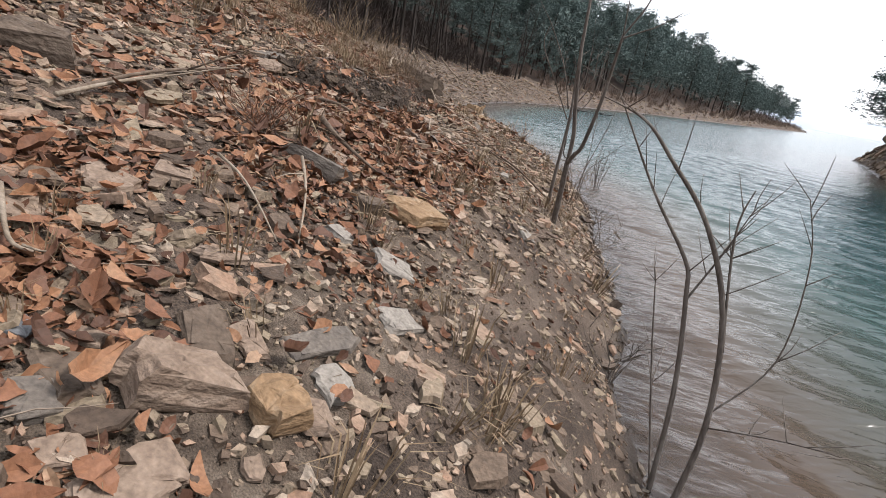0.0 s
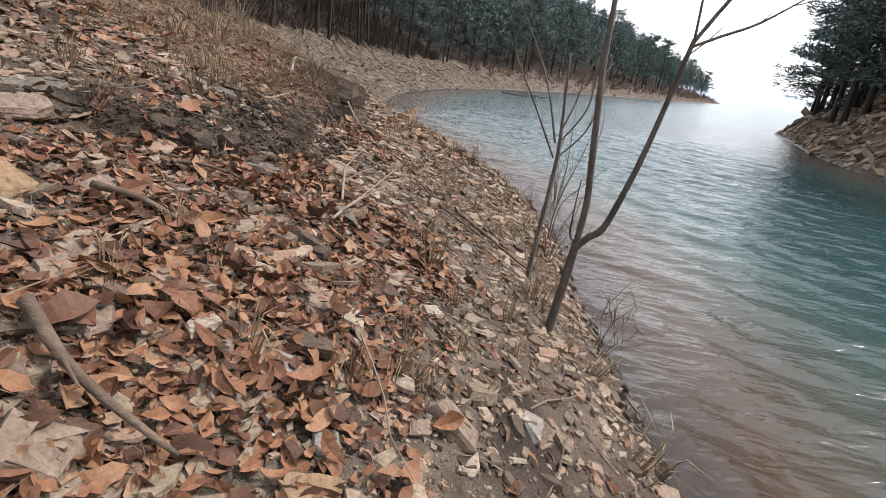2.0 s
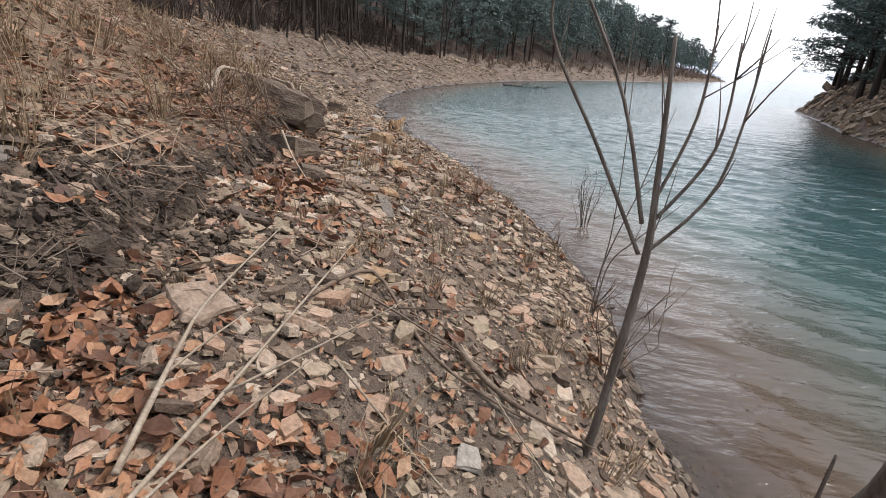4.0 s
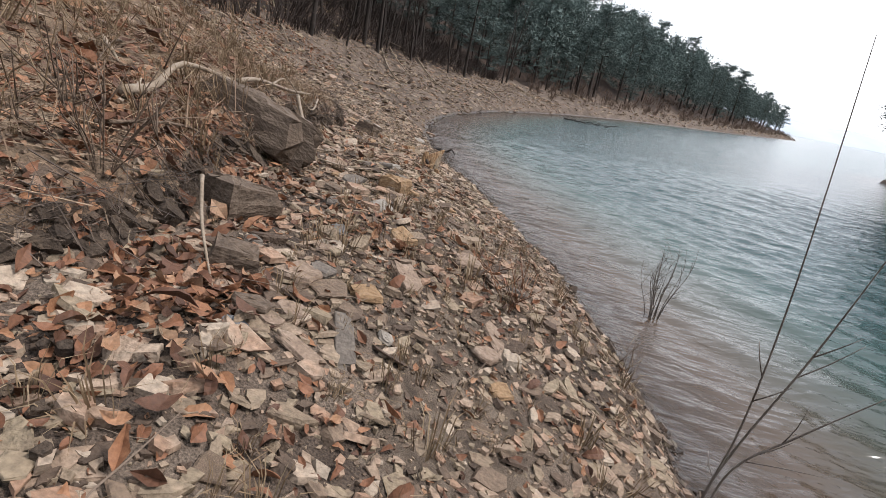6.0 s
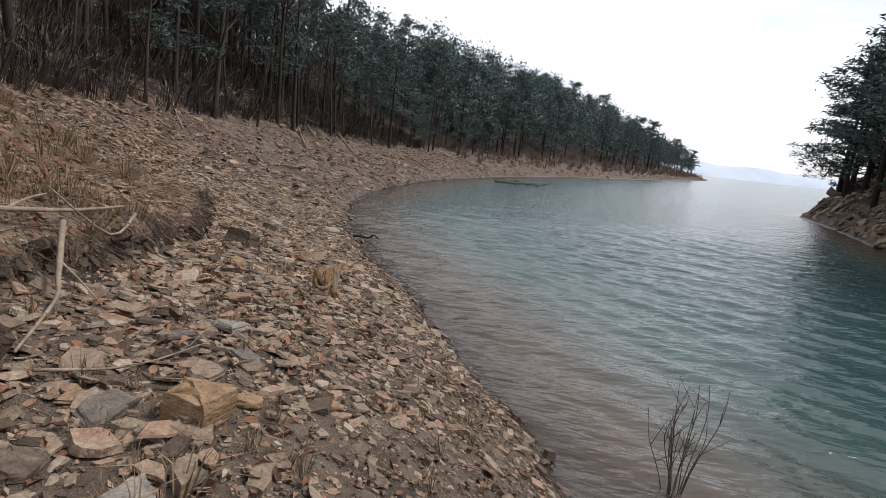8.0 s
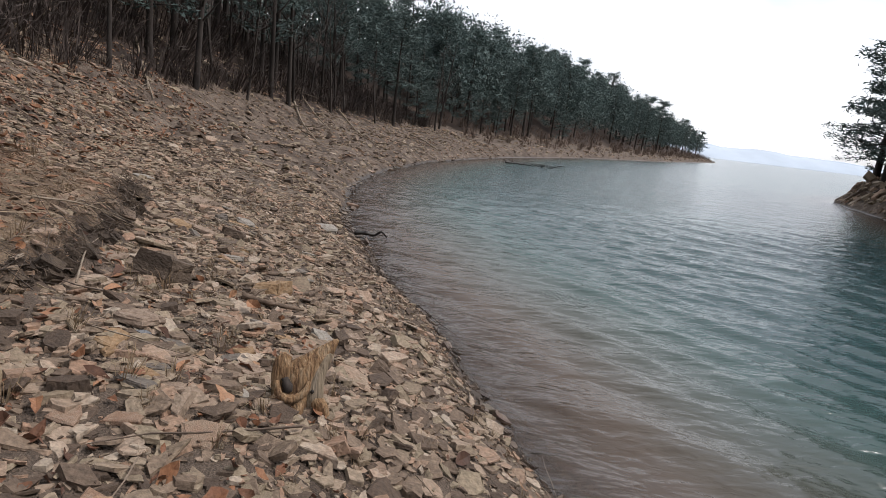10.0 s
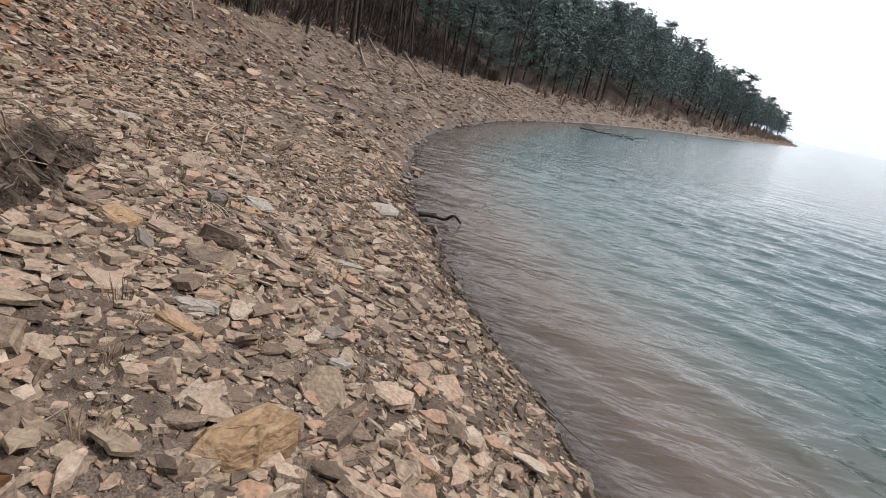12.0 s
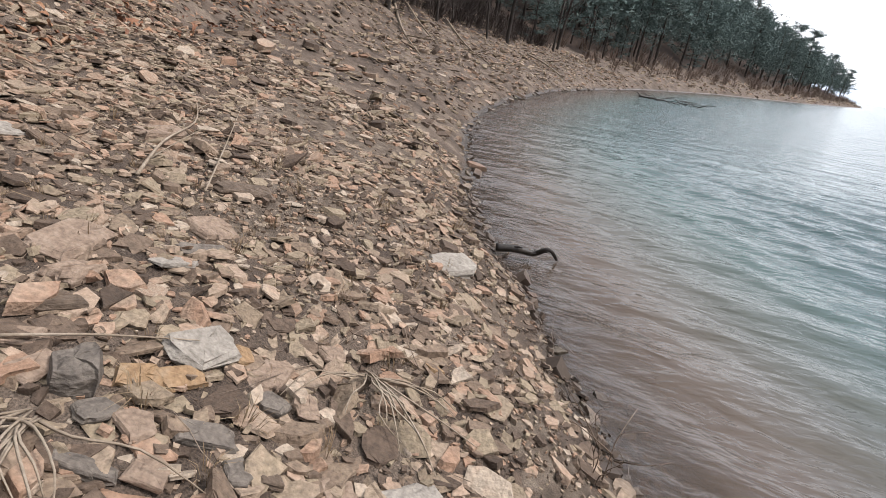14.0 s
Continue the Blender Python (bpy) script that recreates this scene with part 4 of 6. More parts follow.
rock(8.18, 27.28, 0.13, 0.11, 0.03, -35, M_TAN, "small flat tan shale plate on loose shale", (-5, 7), 371, "shale_slab")
rock(7.38, 27.59, 0.25, 0.10, 0.03, 82, M_PALE, "long narrow pale shale sliver on loose shale", (-11, 10), 372, "shale_sliver")
rock(7.25, 27.24, 0.20, 0.19, 0.06, 7, M_TAN, "flat tan shale plate on loose shale", (-13, -9), 373, "shale_slab")
rock(8.44, 27.00, 0.13, 0.12, 0.03, 47, M_TAN, "small flat tan shale plate on loose shale", (-4, -8), 374, "shale_slab")
rock(8.11, 27.64, 0.12, 0.12, 0.04, -40, M_TAN, "small flat tan shale plate on loose shale", (-7, -1), 375, "shale_slab")
rock(9.55, 10.78, 0.48, 0.36, 0.22, 30, M_BROWN, "dark brown boulder half sunk in the scree", (8, -6), 398, "boulder", -0.03)

# ---- loose shale, as ground cover ----
TEMPLATES = [slab_shape(100 + k, 5 + k % 4, 0.10 + 0.045 * (k % 5), 2, 0.34) for k in range(18)]
WORN = [slab_shape(150 + k, 6 + k % 4, 0.09 + 0.03 * (k % 5), 3, 0.34) for k in range(14)]


def cover(name, count, area, dmin, dmax, size, spread, label, mat, lean=0.40, seed=1, keep=None, templates=TEMPLATES, top=0.6, lift=0.18, flat=1.0, follow=1.0):
    p = sample_land(count, *area, dmin, dmax, keep)
    n = len(p)
    s = np.clip(size * np.exp(RNG.normal(0, spread, n)), size * 0.4, size * 3.2)
    turns = lie_turns(p[:, 0], p[:, 1], RNG.uniform(0, 2 * np.pi, n), np.abs(RNG.normal(0, lean, n)), RNG.uniform(0, 2 * np.pi, n), follow)
    where = p[:, :3].copy()
    where[:, 2] += s * RNG.uniform(-0.08, lift, n)
    sizes = np.stack([s, s * RNG.uniform(0.7, 1.1, n), s * RNG.uniform(0.4, 1.05, n) * flat], 1)
    me = scatter_mesh(name, templates, RNG.integers(0, len(templates), n), where, turns, sizes, mat)
    return tagged(new(name, me), label, "ground cover", kind="stuff")


def stony(x, y, d):
    """Less stone where leaves and grit lie."""
    bare = np.clip((17.5 - y) / 4, 0, 1) * np.clip(1.9 - d, 0, 1) * 0.45
    return np.clip(0.95 - bare + lattice(x * 0.8, y * 0.8), 0.12, 1) * (1 - 0.72 * gritty(x, y, d)) * (1 - 0.9 * turf(x, y) * (y > 16))


NEAR = (2.0, 13.6, 7.5, 34.0)
cover("loose_shale", 44000, NEAR, -0.5, 6.5, 0.072, 0.55, "loose grey-brown shale fragments covering the bank", M_SCREE, 0.30, keep=stony, follow=0.45)
cover("shale_rubble", 6000, NEAR, 0.5, 6.5, 0.128, 0.34, "larger tan shale fragments lying on the scree", M_SCREE, 0.40, keep=lambda x, y, d: (1 - 0.85 * gritty(x, y, d)) * np.clip(0.35 + 0.35 * (d > 1.2) + 0.3 * (y > 20) + lattice(x * 0.5, y * 0.5), 0, 1) * np.where((y < 17) & (d < 1.7), 0.15, 1) * (1 - 0.93 * turf(x, y) * (y > 16)), lift=0.12, templates=WORN, follow=0.4)
cover("shale_grit", 45000, (5.0, 13.6, 7.5, 30.0), -0.4, 4.5, 0.027, 0.5, "fine shale grit between larger fragments", M_SCREE, 0.4, templates=[slab_shape(300 + k, 4, 0.4, 2, 0.3) for k in range(4)], lift=0.35, keep=lambda x, y, d: 0.35 + 0.65 * gritty(x, y, d))
cover("shore_slabs", 3600, (4.0, 11.0, 21.5, 33.0), 0.7, 5.0, 0.120, 0.36, "flat tan shale fragments piled on the narrow shore", M_SCREE, 0.42, keep=lambda x, y, d: (1 - 0.85 * gritty(x, y, d)) * np.clip(0.65 + lattice(x * 0.7, y * 0.7), 0, 1) * (1 - 0.9 * turf(x, y)), lift=0.12, templates=WORN, follow=0.3)
cover("back_shale", 5000, (4.0, 13.6, 1.0, 7.5), -0.3, 6.5, 0.10, 0.42, "loose shale fragments further back along the bank", M_SCREE, follow=0.5)
cover("far_shale", 10000, (-8.0, 12.0, 32.0, 76.0), -0.3, 13.0, 0.20, 0.40, "pale broken shale on the far side of the cove", M_SCREE, 0.35, lift=0.25, follow=0.3)
cover("upper_shale", 8000, (-3.0, 10.0, 8.0, 34.0), 5.5, 10.5, 0.13, 0.4, "shale fragments on the upper slope", M_SCREE, 0.3, lift=0.2, keep=lambda x, y, d: 1 - 0.8 * turf(x, y) * (y > 16), follow=0.4)
cover("bank_rubble", 5500, (26.0, 62.0, 5.0, 82.0), 0.0, 7.0, 0.50, 0.40, "brown rock rubble on the steep far bank", M_SCREE, 0.5, keep=lambda x, y, d: (x > 26) * 1.0, lift=0.3, flat=1.6)
cover("headland_rubble", 4500, (2.0, 118.0, 74.0, 290.0), 0.0, 7.0, 0.42, 0.40, "pale rubble strip along the far headland", M_SCREE, 0.4, keep=lambda x, y, d: (x > (y - 60) * 0.3 - 12) * 1.0, lift=0.3, follow=0.4)

# ---- leaf litter, dry grass, twigs ----


def leaf_shape(seed):
    """A dead oak leaf: lobed edge, folded along the midrib, curled and crumpled."""
    r = np.random.default_rng(seed)
    xs = np.linspace(-0.5, 0.52, 6)
    wide = np.array([0.02, 0.17, 0.22, 0.31, 0.21, 0.02]) * r.uniform(0.7, 1.15, 6)
    curl, fold, twist = r.uniform(-1.3, 1.6), r.uniform(0.1, 0.7), r.uniform(-1.2, 1.2)
    V = []
    for x, w in zip(xs, wide):
        z = curl * x * x
        for side in (-1, 0, 1):
            q = side * w * r.uniform(0.85, 1.15)
            V.append((x + r.uniform(-0.02, 0.02), q, z + fold * abs(q) * 1.6 + twist * x * q + r.uniform(-0.035, 0.035)))
    F = [(3 * i + k, 3 * i + k + 1, 3 * i + k + 4, 3 * i + k + 3) for i in range(5) for k in range(2)]
    return np.array(V), F


LEAVES = [leaf_shape(500 + k) for k in range(10)]


PATCHES = ((10.5, 13.3, 0.9), (10.2, 14.3, 0.7), (10.9, 12.2, 0.7), (10.7, 11.0, 0.7), (11.0, 9.4, 0.42), (10.2, 9.8, 0.6), (11.3, 14.0, 0.5), (10.0, 16.6, 0.45), (10.3, 17.0, 0.3), (9.2, 18.3, 0.7), (11.4, 8.7, 0.3))


def leafy(x, y, d):
    f = 0.05 + 0.25 * np.clip(lattice(x * 1.1 + 3, y * 1.1 + 8) + 0.1, 0, 1) * (y < 19)
    for px, py, pr in PATCHES:
        f = f + 0.9 * np.exp(-((x - px) ** 2 + (y - py) ** 2) / (2 * (pr * 0.6) ** 2))
    bare = 1 - 0.92 * np.exp(-((x - 9.95) / 0.42) ** 2 - ((y - 14.9) / 0.95) ** 2)
    return np.clip(f * (0.55 + 1.2 * lattice(x * 2.3, y * 2.3 + 4)), 0, 1) * np.where(d < 1.4, 0.3, 1) * bare


cover("oak_leaves", 20000, (7.5, 13.2, 7.5, 24.0), 0.35, 5.5, 0.057, 0.36, "rust-brown curled dead oak leaves strewn over the stones", M_LITTER, 0.75, keep=leafy, templates=LEAVES, lift=0.55)
cover("fallen_leaves", 5500, (-2.0, 10.0, 8.0, 40.0), 4.2, 11.0, 0.11, 0.3, "faded brown leaves scattered on the upper slope", M_LITTER, 0.7, templates=LEAVES, lift=0.5)


def blade_tuft(seed, count=22, spread=0.10, height=0.34):
    r = np.random.default_rng(seed)
    V, F = [], []
    for _ in range(count):
        a, l, lean = r.uniform(0, 6.283), height * r.uniform(0.45, 1.1), r.uniform(0.1, 0.9)
        b = np.array([math.cos(a), math.sin(a), 0])
        s = np.array([-b[1], b[0], 0]) * 0.0035
        o = b * spread * r.uniform(0, 1)
        n = len(V)
        mid, tip = o + b * l * lean * 0.3 + np.array([0, 0, l * 0.6]), o + b * l * lean + np.array([0, 0, l * (1.05 - 0.6 * lean)])
        V += [o - s, o + s, mid + s, mid - s, tip]
        F += [(n, n + 1, n + 2, n + 3), (n + 3, n + 2, n + 4)]
    return np.array(V), F


TUFTS = [blade_tuft(700 + k) for k in range(6)]


M_RUST = material("rusty_brush", [(0.0, (0.13, 0.09, 0.07)), (0.5, (0.22, 0.155, 0.12)), (1.0, (0.32, 0.24, 0.19))], 2, 0.9, 10, 0, island=0.6, dim=0.5)


def tuft_cover(name, count, area, dmin, dmax, size, label, mat=M_STRAW, keep=None, tufts=TUFTS):
    p = sample_land(count, *area, dmin, dmax, keep)
    n = len(p)
    s = size * np.exp(RNG.normal(0, 0.3, n))
    turns = lie_turns(p[:, 0], p[:, 1], RNG.uniform(0, 6.28, n), RNG.uniform(0, 0.4, n), RNG.uniform(0, 6.28, n), 0.3)
    me = scatter_mesh(name, tufts, RNG.integers(0, len(tufts), n), p[:, :3] - (0, 0, 0.01), turns, np.repeat(s[:, None], 3, 1), mat)
    return tagged(new(name, me), label, "dry grass", kind="stuff")


tuft_cover("dry_grass", 520, (2.0, 10.0, 13.5, 27.0), 3.4, 9.0, 0.72, "straw-coloured dead grass tufts on the upper slope", keep=lambda x, y, d: np.clip(0.15 + 1.5 * lattice(x * 0.6, y * 0.6) + 0.3 * (y < 22), 0, 1))
tuft_cover("shore_grass", 150, (10.0, 13.2, 9.0, 21.0), 0.25, 2.6, 0.55, "thin dead grass sprouting from the gravel bank")
tuft_cover("gravel_grass", 330, (5.5, 12.0, 17.0, 31.0), 0.4, 4.0, 0.34, "sparse dead grass wisps between shale fragments", M_STRAW)
tuft_cover("brush_fringe", 2600, (-25.0, 10.0, 10.0, 75.0), 7.0, 16.0, 2.8, "brown leafless brush under the first trees", M_TWIGS)
tuft_cover("headland_brush", 900, (4.0, 116.0, 75.0, 288.0), 2.5, 11.0, 4.2, "rusty dry brush along the far headland", M_RUST, keep=lambda x, y, d: (x > (y - 60) * 0.3 - 12) * 1.0)
tuft_cover("far_bank_brush", 260, (28.0, 58.0, 10.0, 80.0), 3.0, 9.0, 3.0, "brown brush on the steep far bank", M_TWIGS, keep=lambda x, y, d: (x > 26) * 1.0)


M_TWIGLET = material("grey_twig", [(0.0, (0.14, 0.10, 0.075)), (0.5, (0.27, 0.20, 0.15)), (1.0, (0.42, 0.33, 0.25))], 5, 0.85, 60, 0, island=0.8)


M_THATCH = material("thatch", [(0.0, (0.20, 0.13, 0.085)), (0.5, (0.42, 0.29, 0.195)), (1.0, (0.62, 0.47, 0.33))], 5, 0.9, 60, 0, island=0.8)
M_SOAKED = material("soaked_twig", [(0.0, (0.06, 0.042, 0.03)), (0.6, (0.14, 0.10, 0.075)), (1.0, (0.27, 0.20, 0.15))], 5, 0.6, 60, 0, island=0.8)


def twig_shape(seed, bends=5):
    r = random.Random(seed)
    pts = [(-0.5 + i / (bends - 1), r.uniform(-0.03, 0.03), r.uniform(0, 0.03)) for i in range(bends)]
    return tube(pts, [0.009 - 0.006 * i / (bends - 1) for i in range(bends)], 4 if bends > 3 else 3, 1)


cover("wet_clods", 900, (6.5, 13.3, 14.0, 33.0), -0.06, 0.14, 0.075, 0.5, "dark wet clods and stones along the waterline", M_SOAKED, 0.6, lift=0.3, flat=2.0)
cover("ledge_clods", 1700, (5.0, 10.8, 12.8, 27.0), 1.5, 8.0, 0.085, 0.45, "dark crumbling clods of root-bound soil along the turf ledge", M_SOIL, 0.6, keep=lambda x, y, d: 4 * turf(x - 0.03, y) * (1 - turf(x - 0.03, y)) * (np.abs(x - turf_edge(x, y)) < 0.2), lift=0.35, flat=2.2)
cover("dark_crumbs", 7000, (9.2, 10.7, 13.5, 16.4), 1.5, 8.0, 0.026, 0.6, "dark crumbling soil and grit where the ledge has broken away", M_SOIL, 0.6, keep=lambda x, y, d: np.exp(-((x - 10.0) / 0.36) ** 2 - ((y - 14.95) / 0.9) ** 2), lift=0.7, flat=2.2)
cover("ledge_roots", 3600, (5.0, 10.6, 13.8, 29.0), 1.5, 8.0, 0.20, 0.4, "dark rootlets hanging from the broken turf ledge", M_SOAKED, 0.9, keep=lambda x, y, d: 4 * turf(x, y) * (1 - turf(x, y)) * (np.abs(x - turf_edge(x, y)) < 0.2), templates=[twig_shape(40 + k) for k in range(6)], lift=0.4)
cover("shore_debris", 1100, (6.5, 13.3, 16.0, 33.0), -0.12, 0.22, 0.24, 0.4, "dark wet rootlets and twigs along the waterline", M_SOAKED, 0.5, templates=[twig_shape(k) for k in range(6)], lift=0.2)
cover("thatch", 15000, (2.0, 10.3, 15.5, 29.5), 2.0, 9.5, 0.24, 0.4, "matted brown dead grass and rootlets on the turf ledge", M_THATCH, 0.5, keep=lambda x, y, d: turf(x, y), templates=[twig_shape(20 + k, 3) for k in range(6)], lift=0.3)
cover("ledge_leaves", 3500, (3.0, 10.3, 14.5, 29.5), 2.0, 9.0, 0.07, 0.3, "brown leaf fragments matted on the turf ledge", M_LITTER, 0.6, keep=lambda x, y, d: turf(x, y) * np.interp(y, [18, 24], [1, 0.35]), templates=LEAVES, lift=0.4)
cover("twigs", 1000, (6.0, 13.0, 7.5, 30.0), 0.4, 6.0, 0.26, 0.45, "thin bleached twigs scattered over the shore", M_TWIGLET, 0.3, templates=[twig_shape(k) for k in range(6)], lift=0.18)

# ---- driftwood and sticks ----
M_BONE = material("bleached_wood", [(0.2, (0.26, 0.19, 0.13)), (0.5, (0.44, 0.35, 0.26)), (0.8, (0.58, 0.49, 0.39))], 12, 0.8, 90, 0.4, 60, stretch=(0.3, 1, 1))
M_DRIFT = material("weathered_wood", [(0.2, (0.10, 0.07, 0.05)), (0.5, (0.22, 0.155, 0.11)), (0.8, (0.36, 0.27, 0.20))], 12, 0.85, 90, 0.6, 50, stretch=(0.4, 1, 1))
M_STUMP = material("split_stump_wood", [(0.28, (0.15, 0.075, 0.04)), (0.5, (0.46, 0.27, 0.135)), (0.78, (0.64, 0.48, 0.31))], 26, 0.8, 90, 1.0, 60, spread=(0.55, 1.25), stretch=(1.3, 1.0, 0.16), distort=0.5)
M_PALEWOOD = material("pale_split_wood", [(0.25, (0.27, 0.19, 0.12)), (0.5, (0.46, 0.36, 0.25)), (0.8, (0.60, 0.50, 0.38))], 26, 0.85, 90, 0.8, 60, stretch=(1.3, 1.0, 0.16))
M_WETWOOD = material("wet_black_wood", [(0.3, (0.018, 0.014, 0.011)), (0.6, (0.05, 0.04, 0.032)), (0.9, (0.09, 0.07, 0.055))], 9, 0.45, 40, 0.5, 30)
stick_seed = [40]


def stick(points, thick, mat, label, name="stick", forks=1, lift=0.03):
    """A dead branch lying on the ground along points (x, y, height over the ground), with side shoots as parts."""
    r = random.Random(stick_seed[0])
    stick_seed[0] += 1
    base = points[0]
    origin = Vector((base[0], base[1], ground_z(base[0], base[1])))
    pts = [Vector((x, y, ground_z(x, y) + h + lift)) - origin for x, y, h in points]
    ob = thing(name, origin, label, "driftwood")
    n = len(pts)
    part("stem", tube(pts, [thick * (1 - 0.65 * i / (n - 1)) for i in range(n)], 7, 4, 0.10, r), mat, ob)
    for _ in range(forks):
        i = r.randrange(1, n) if n > 2 else 1
        a = pts[i - 1].lerp(pts[i], r.uniform(0.3, 0.9))
        way = (pts[i] - pts[i - 1]).normalized()
        out = (way + Vector((r.uniform(-0.9, 0.9), r.uniform(-0.9, 0.9), r.uniform(0.05, 0.5)))).normalized()
        l = (pts[-1] - pts[0]).length * r.uniform(0.15, 0.3)
        part("shoot", tube([a, a + out * l * 0.5 + Vector((0, 0, r.uniform(-0.01, 0.02))), a + out * l], [thick * 0.5, thick * 0.35, thick * 0.15], 5, 3), mat, ob)
    return ob


stick([(9.96, 13.67, 0), (10.21, 13.73, 0.05), (10.44, 13.74, 0.02)], 0.014, M_DRIFT, "grey stick jutting from the leaf litter", forks=2)
stick([(10.1, 12.95, 0.05), (10.35, 12.9, 0.05), (10.6, 12.85, 0.0)], 0.02, M_DRIFT, "thick grey stick on brown leaves", forks=1)
stick([(11.6, 15.48, 0.02), (11.84, 15.2, 0.04), (12.24, 15.37, 0.03)], 0.018, M_DRIFT, "brown branch lying against a sapling", "fallen_branch", 1)
stick([(10.71, 10.66, 0.06), (10.98, 10.46, 0.08), (11.24, 10.28, 0.02)], 0.008, M_BONE, "thin pale stick across stones", forks=0)
stick([(10.93, 11.08, 0.1), (11.1, 10.8, 0.05), (11.27, 10.41, 0)], 0.010, M_BONE, "forked pale stick propped on leaves", forks=1)
stick([(10.06, 10.43, 0.03), (9.94, 11.18, 0.06), (9.79, 12.24, 0.05)], 0.014, M_DRIFT, "long grey stick across the scree", forks=2)
stick([(10.6, 12.01, 0.06), (10.82, 11.9, 0.08), (11.1, 11.85, 0.03)], 0.021, M_DRIFT, "crooked brown branch between stones", "fallen_branch", 1)
stick([(9.04, 18.1, 0.05), (8.9, 18.55, 0.07), (8.79, 19.0, 0.14), (8.9, 19.5, 0.10)], 0.036, M_BONE, "thick bleached driftwood limb on the slope", "driftwood_limb", 1)
stick([(8.88, 19.6, 0.08), (8.75, 20.19, 0.09), (8.6, 21.2, 0.10), (8.45, 22.0, 0.10)], 0.026, M_BONE, "long bleached driftwood limb on the slope", "driftwood_limb", 2)
stick([(8.87, 20.79, 0.22), (9.15, 20.4, 0.12), (9.25, 20.25, 0.04), (9.58, 19.62, 0.03)], 0.020, M_BONE, "crooked bleached driftwood branch beside a boulder", "driftwood_limb", 1)
stick([(8.62, 21.9, 0.10), (8.75, 21.4, 0.2), (8.6, 21.0, 0.25)], 0.014, M_BONE, "curved bleached twig on a driftwood limb", forks=1)
stick([(10.0, 17.48, 0.25), (10.17, 17.24, 0.14), (10.4, 16.98, 0)], 0.011, M_BONE, "thin pale stick leaning on stones", forks=0)
stick([(9.3, 17.6, 0.02), (9.45, 18.15, 0.05), (9.6, 18.5, 0.04)], 0.013, M_DRIFT, "brown stick lying on leaves", forks=2)
stick([(8.14, 18.95, 0.03), (8.3, 18.85, 0.05), (8.45, 18.75, 0.03)], 0.022, M_BONE, "short bleached log on the upper slope", "driftwood_limb", 0)
stick([(9.72, 19.55, 0.04), (9.95, 19.85, 0.04), (10.1, 20.3, 0.03)], 0.008, M_BONE, "thin pale stem beside a boulder", forks=2)
stick([(8.40, 30.95, 0.04), (8.60, 31.0, 0.16), (8.78, 31.1, 0.20), (8.92, 31.05, 0.34), (9.02, 31.15, 0.26)], 0.045, M_WETWOOD, "black wet branch half sunk at the waterline", "sunken_branch", 3)
stick([(10.95, 13.65, 0.04), (10.95, 13.89, 0.04), (10.94, 14.60, 0.04), (10.94, 16.13, 0.04)], 0.011, M_BONE, "long bleached branch lying on oak leaves", "fallen_branch", 2)
stick([(10.88, 14.11, 0.05), (10.76, 14.59, 0.05), (10.68, 14.97, 0.05), (10.61, 15.86, 0.05)], 0.01, M_BONE, "pale thin branch leaning over leaves", "fallen_branch", 1)
stick([(11.16, 14.95, 0.02), (11.50, 14.69, 0.02), (11.83, 14.43, 0.02)], 0.006, M_BONE, "thin pale stem lying on gravel", "stick", 1)
stick([(11.58, 15.60, 0.02), (11.84, 15.12, 0.02), (12.12, 14.72, 0.02)], 0.006, M_BONE, "thin pale stem with a frayed end on gravel", "stick", 3)
stick([(10.92, 15.32, 0.02), (11.10, 15.88, 0.02), (11.45, 15.35, 0.02), (11.75, 15.17, 0.02), (12.26, 15.35, 0.02)], 0.012, M_DRIFT, "brown branch lying down the gravel to a sapling", "fallen_branch", 1)
stick([(6.63, 28.23, 0.05), (6.28, 28.86, 0.05), (6.06, 29.46, 0.05), (5.61, 30.09, 0.05)], 0.011, M_BONE, "bleached forked twig on loose shale", "stick", 2)
stick([(6.88, 28.47, 0.04), (6.38, 29.40, 0.04), (5.71, 30.60, 0.04)], 0.007, M_BONE, "thin bleached twig on loose shale", "stick", 1)
stick([(7.45, 26.79, 0.03), (7.60, 26.98, 0.03), (7.80, 27.19, 0.03)], 0.006, M_BONE, "long thin stem on loose shale", "stick", 0)
stick([(9.18, 24.04, 0.02), (9.37, 24.11, 0.02), (9.56, 24.28, 0.02)], 0.028, M_DRIFT, "short weathered log on loose shale", "driftwood_log", 1)
stick([(7.85, 23.77, 0.05), (7.95, 24.06, 0.05), (7.89, 24.44, 0.05), (7.86, 24.80, 0.05)], 0.008, M_BONE, "long pale stem arching over the turf ledge", "stick", 2)
stick([(8.57, 23.22, 0.05), (8.25, 23.73, 0.05), (8.09, 24.07, 0.05)], 0.007, M_BONE, "thin pale stem leaning from the turf ledge", "stick", 1)
stick([(10.08, 10.41, 0.04), (9.96, 11.10, 0.04), (9.59, 12.60, 0.04)], 0.012, M_BONE, "long pale stick lying across the scree", "stick", 1)
stick([(10.63, 9.68, 0.03), (10.86, 9.50, 0.03), (10.93, 9.51, 0.03)], 0.01, M_BONE, "bent pale stick among stones", "stick", 1)
for k, (x0, y0, x1, y1, t) in enumerate(((-1.2, 53.3, 3.6, 43.6, 0.11), (-1.7, 55.5, 2.6, 49.3, 0.10), (5.0, 62.3, 7.6, 59.7, 0.12), (0.5, 58.0, 5.0, 50.0, 0.09), (-3.5, 42.0, 0.8, 36.5, 0.08))):
    stick([(x0, y0, 0.1), ((x0 + x1) / 2, (y0 + y1) / 2, 0.12), (x1, y1, 0.05)], t * 0.6, M_BONE, "long bleached pole fallen down the bank", "driftwood_pole", 2)

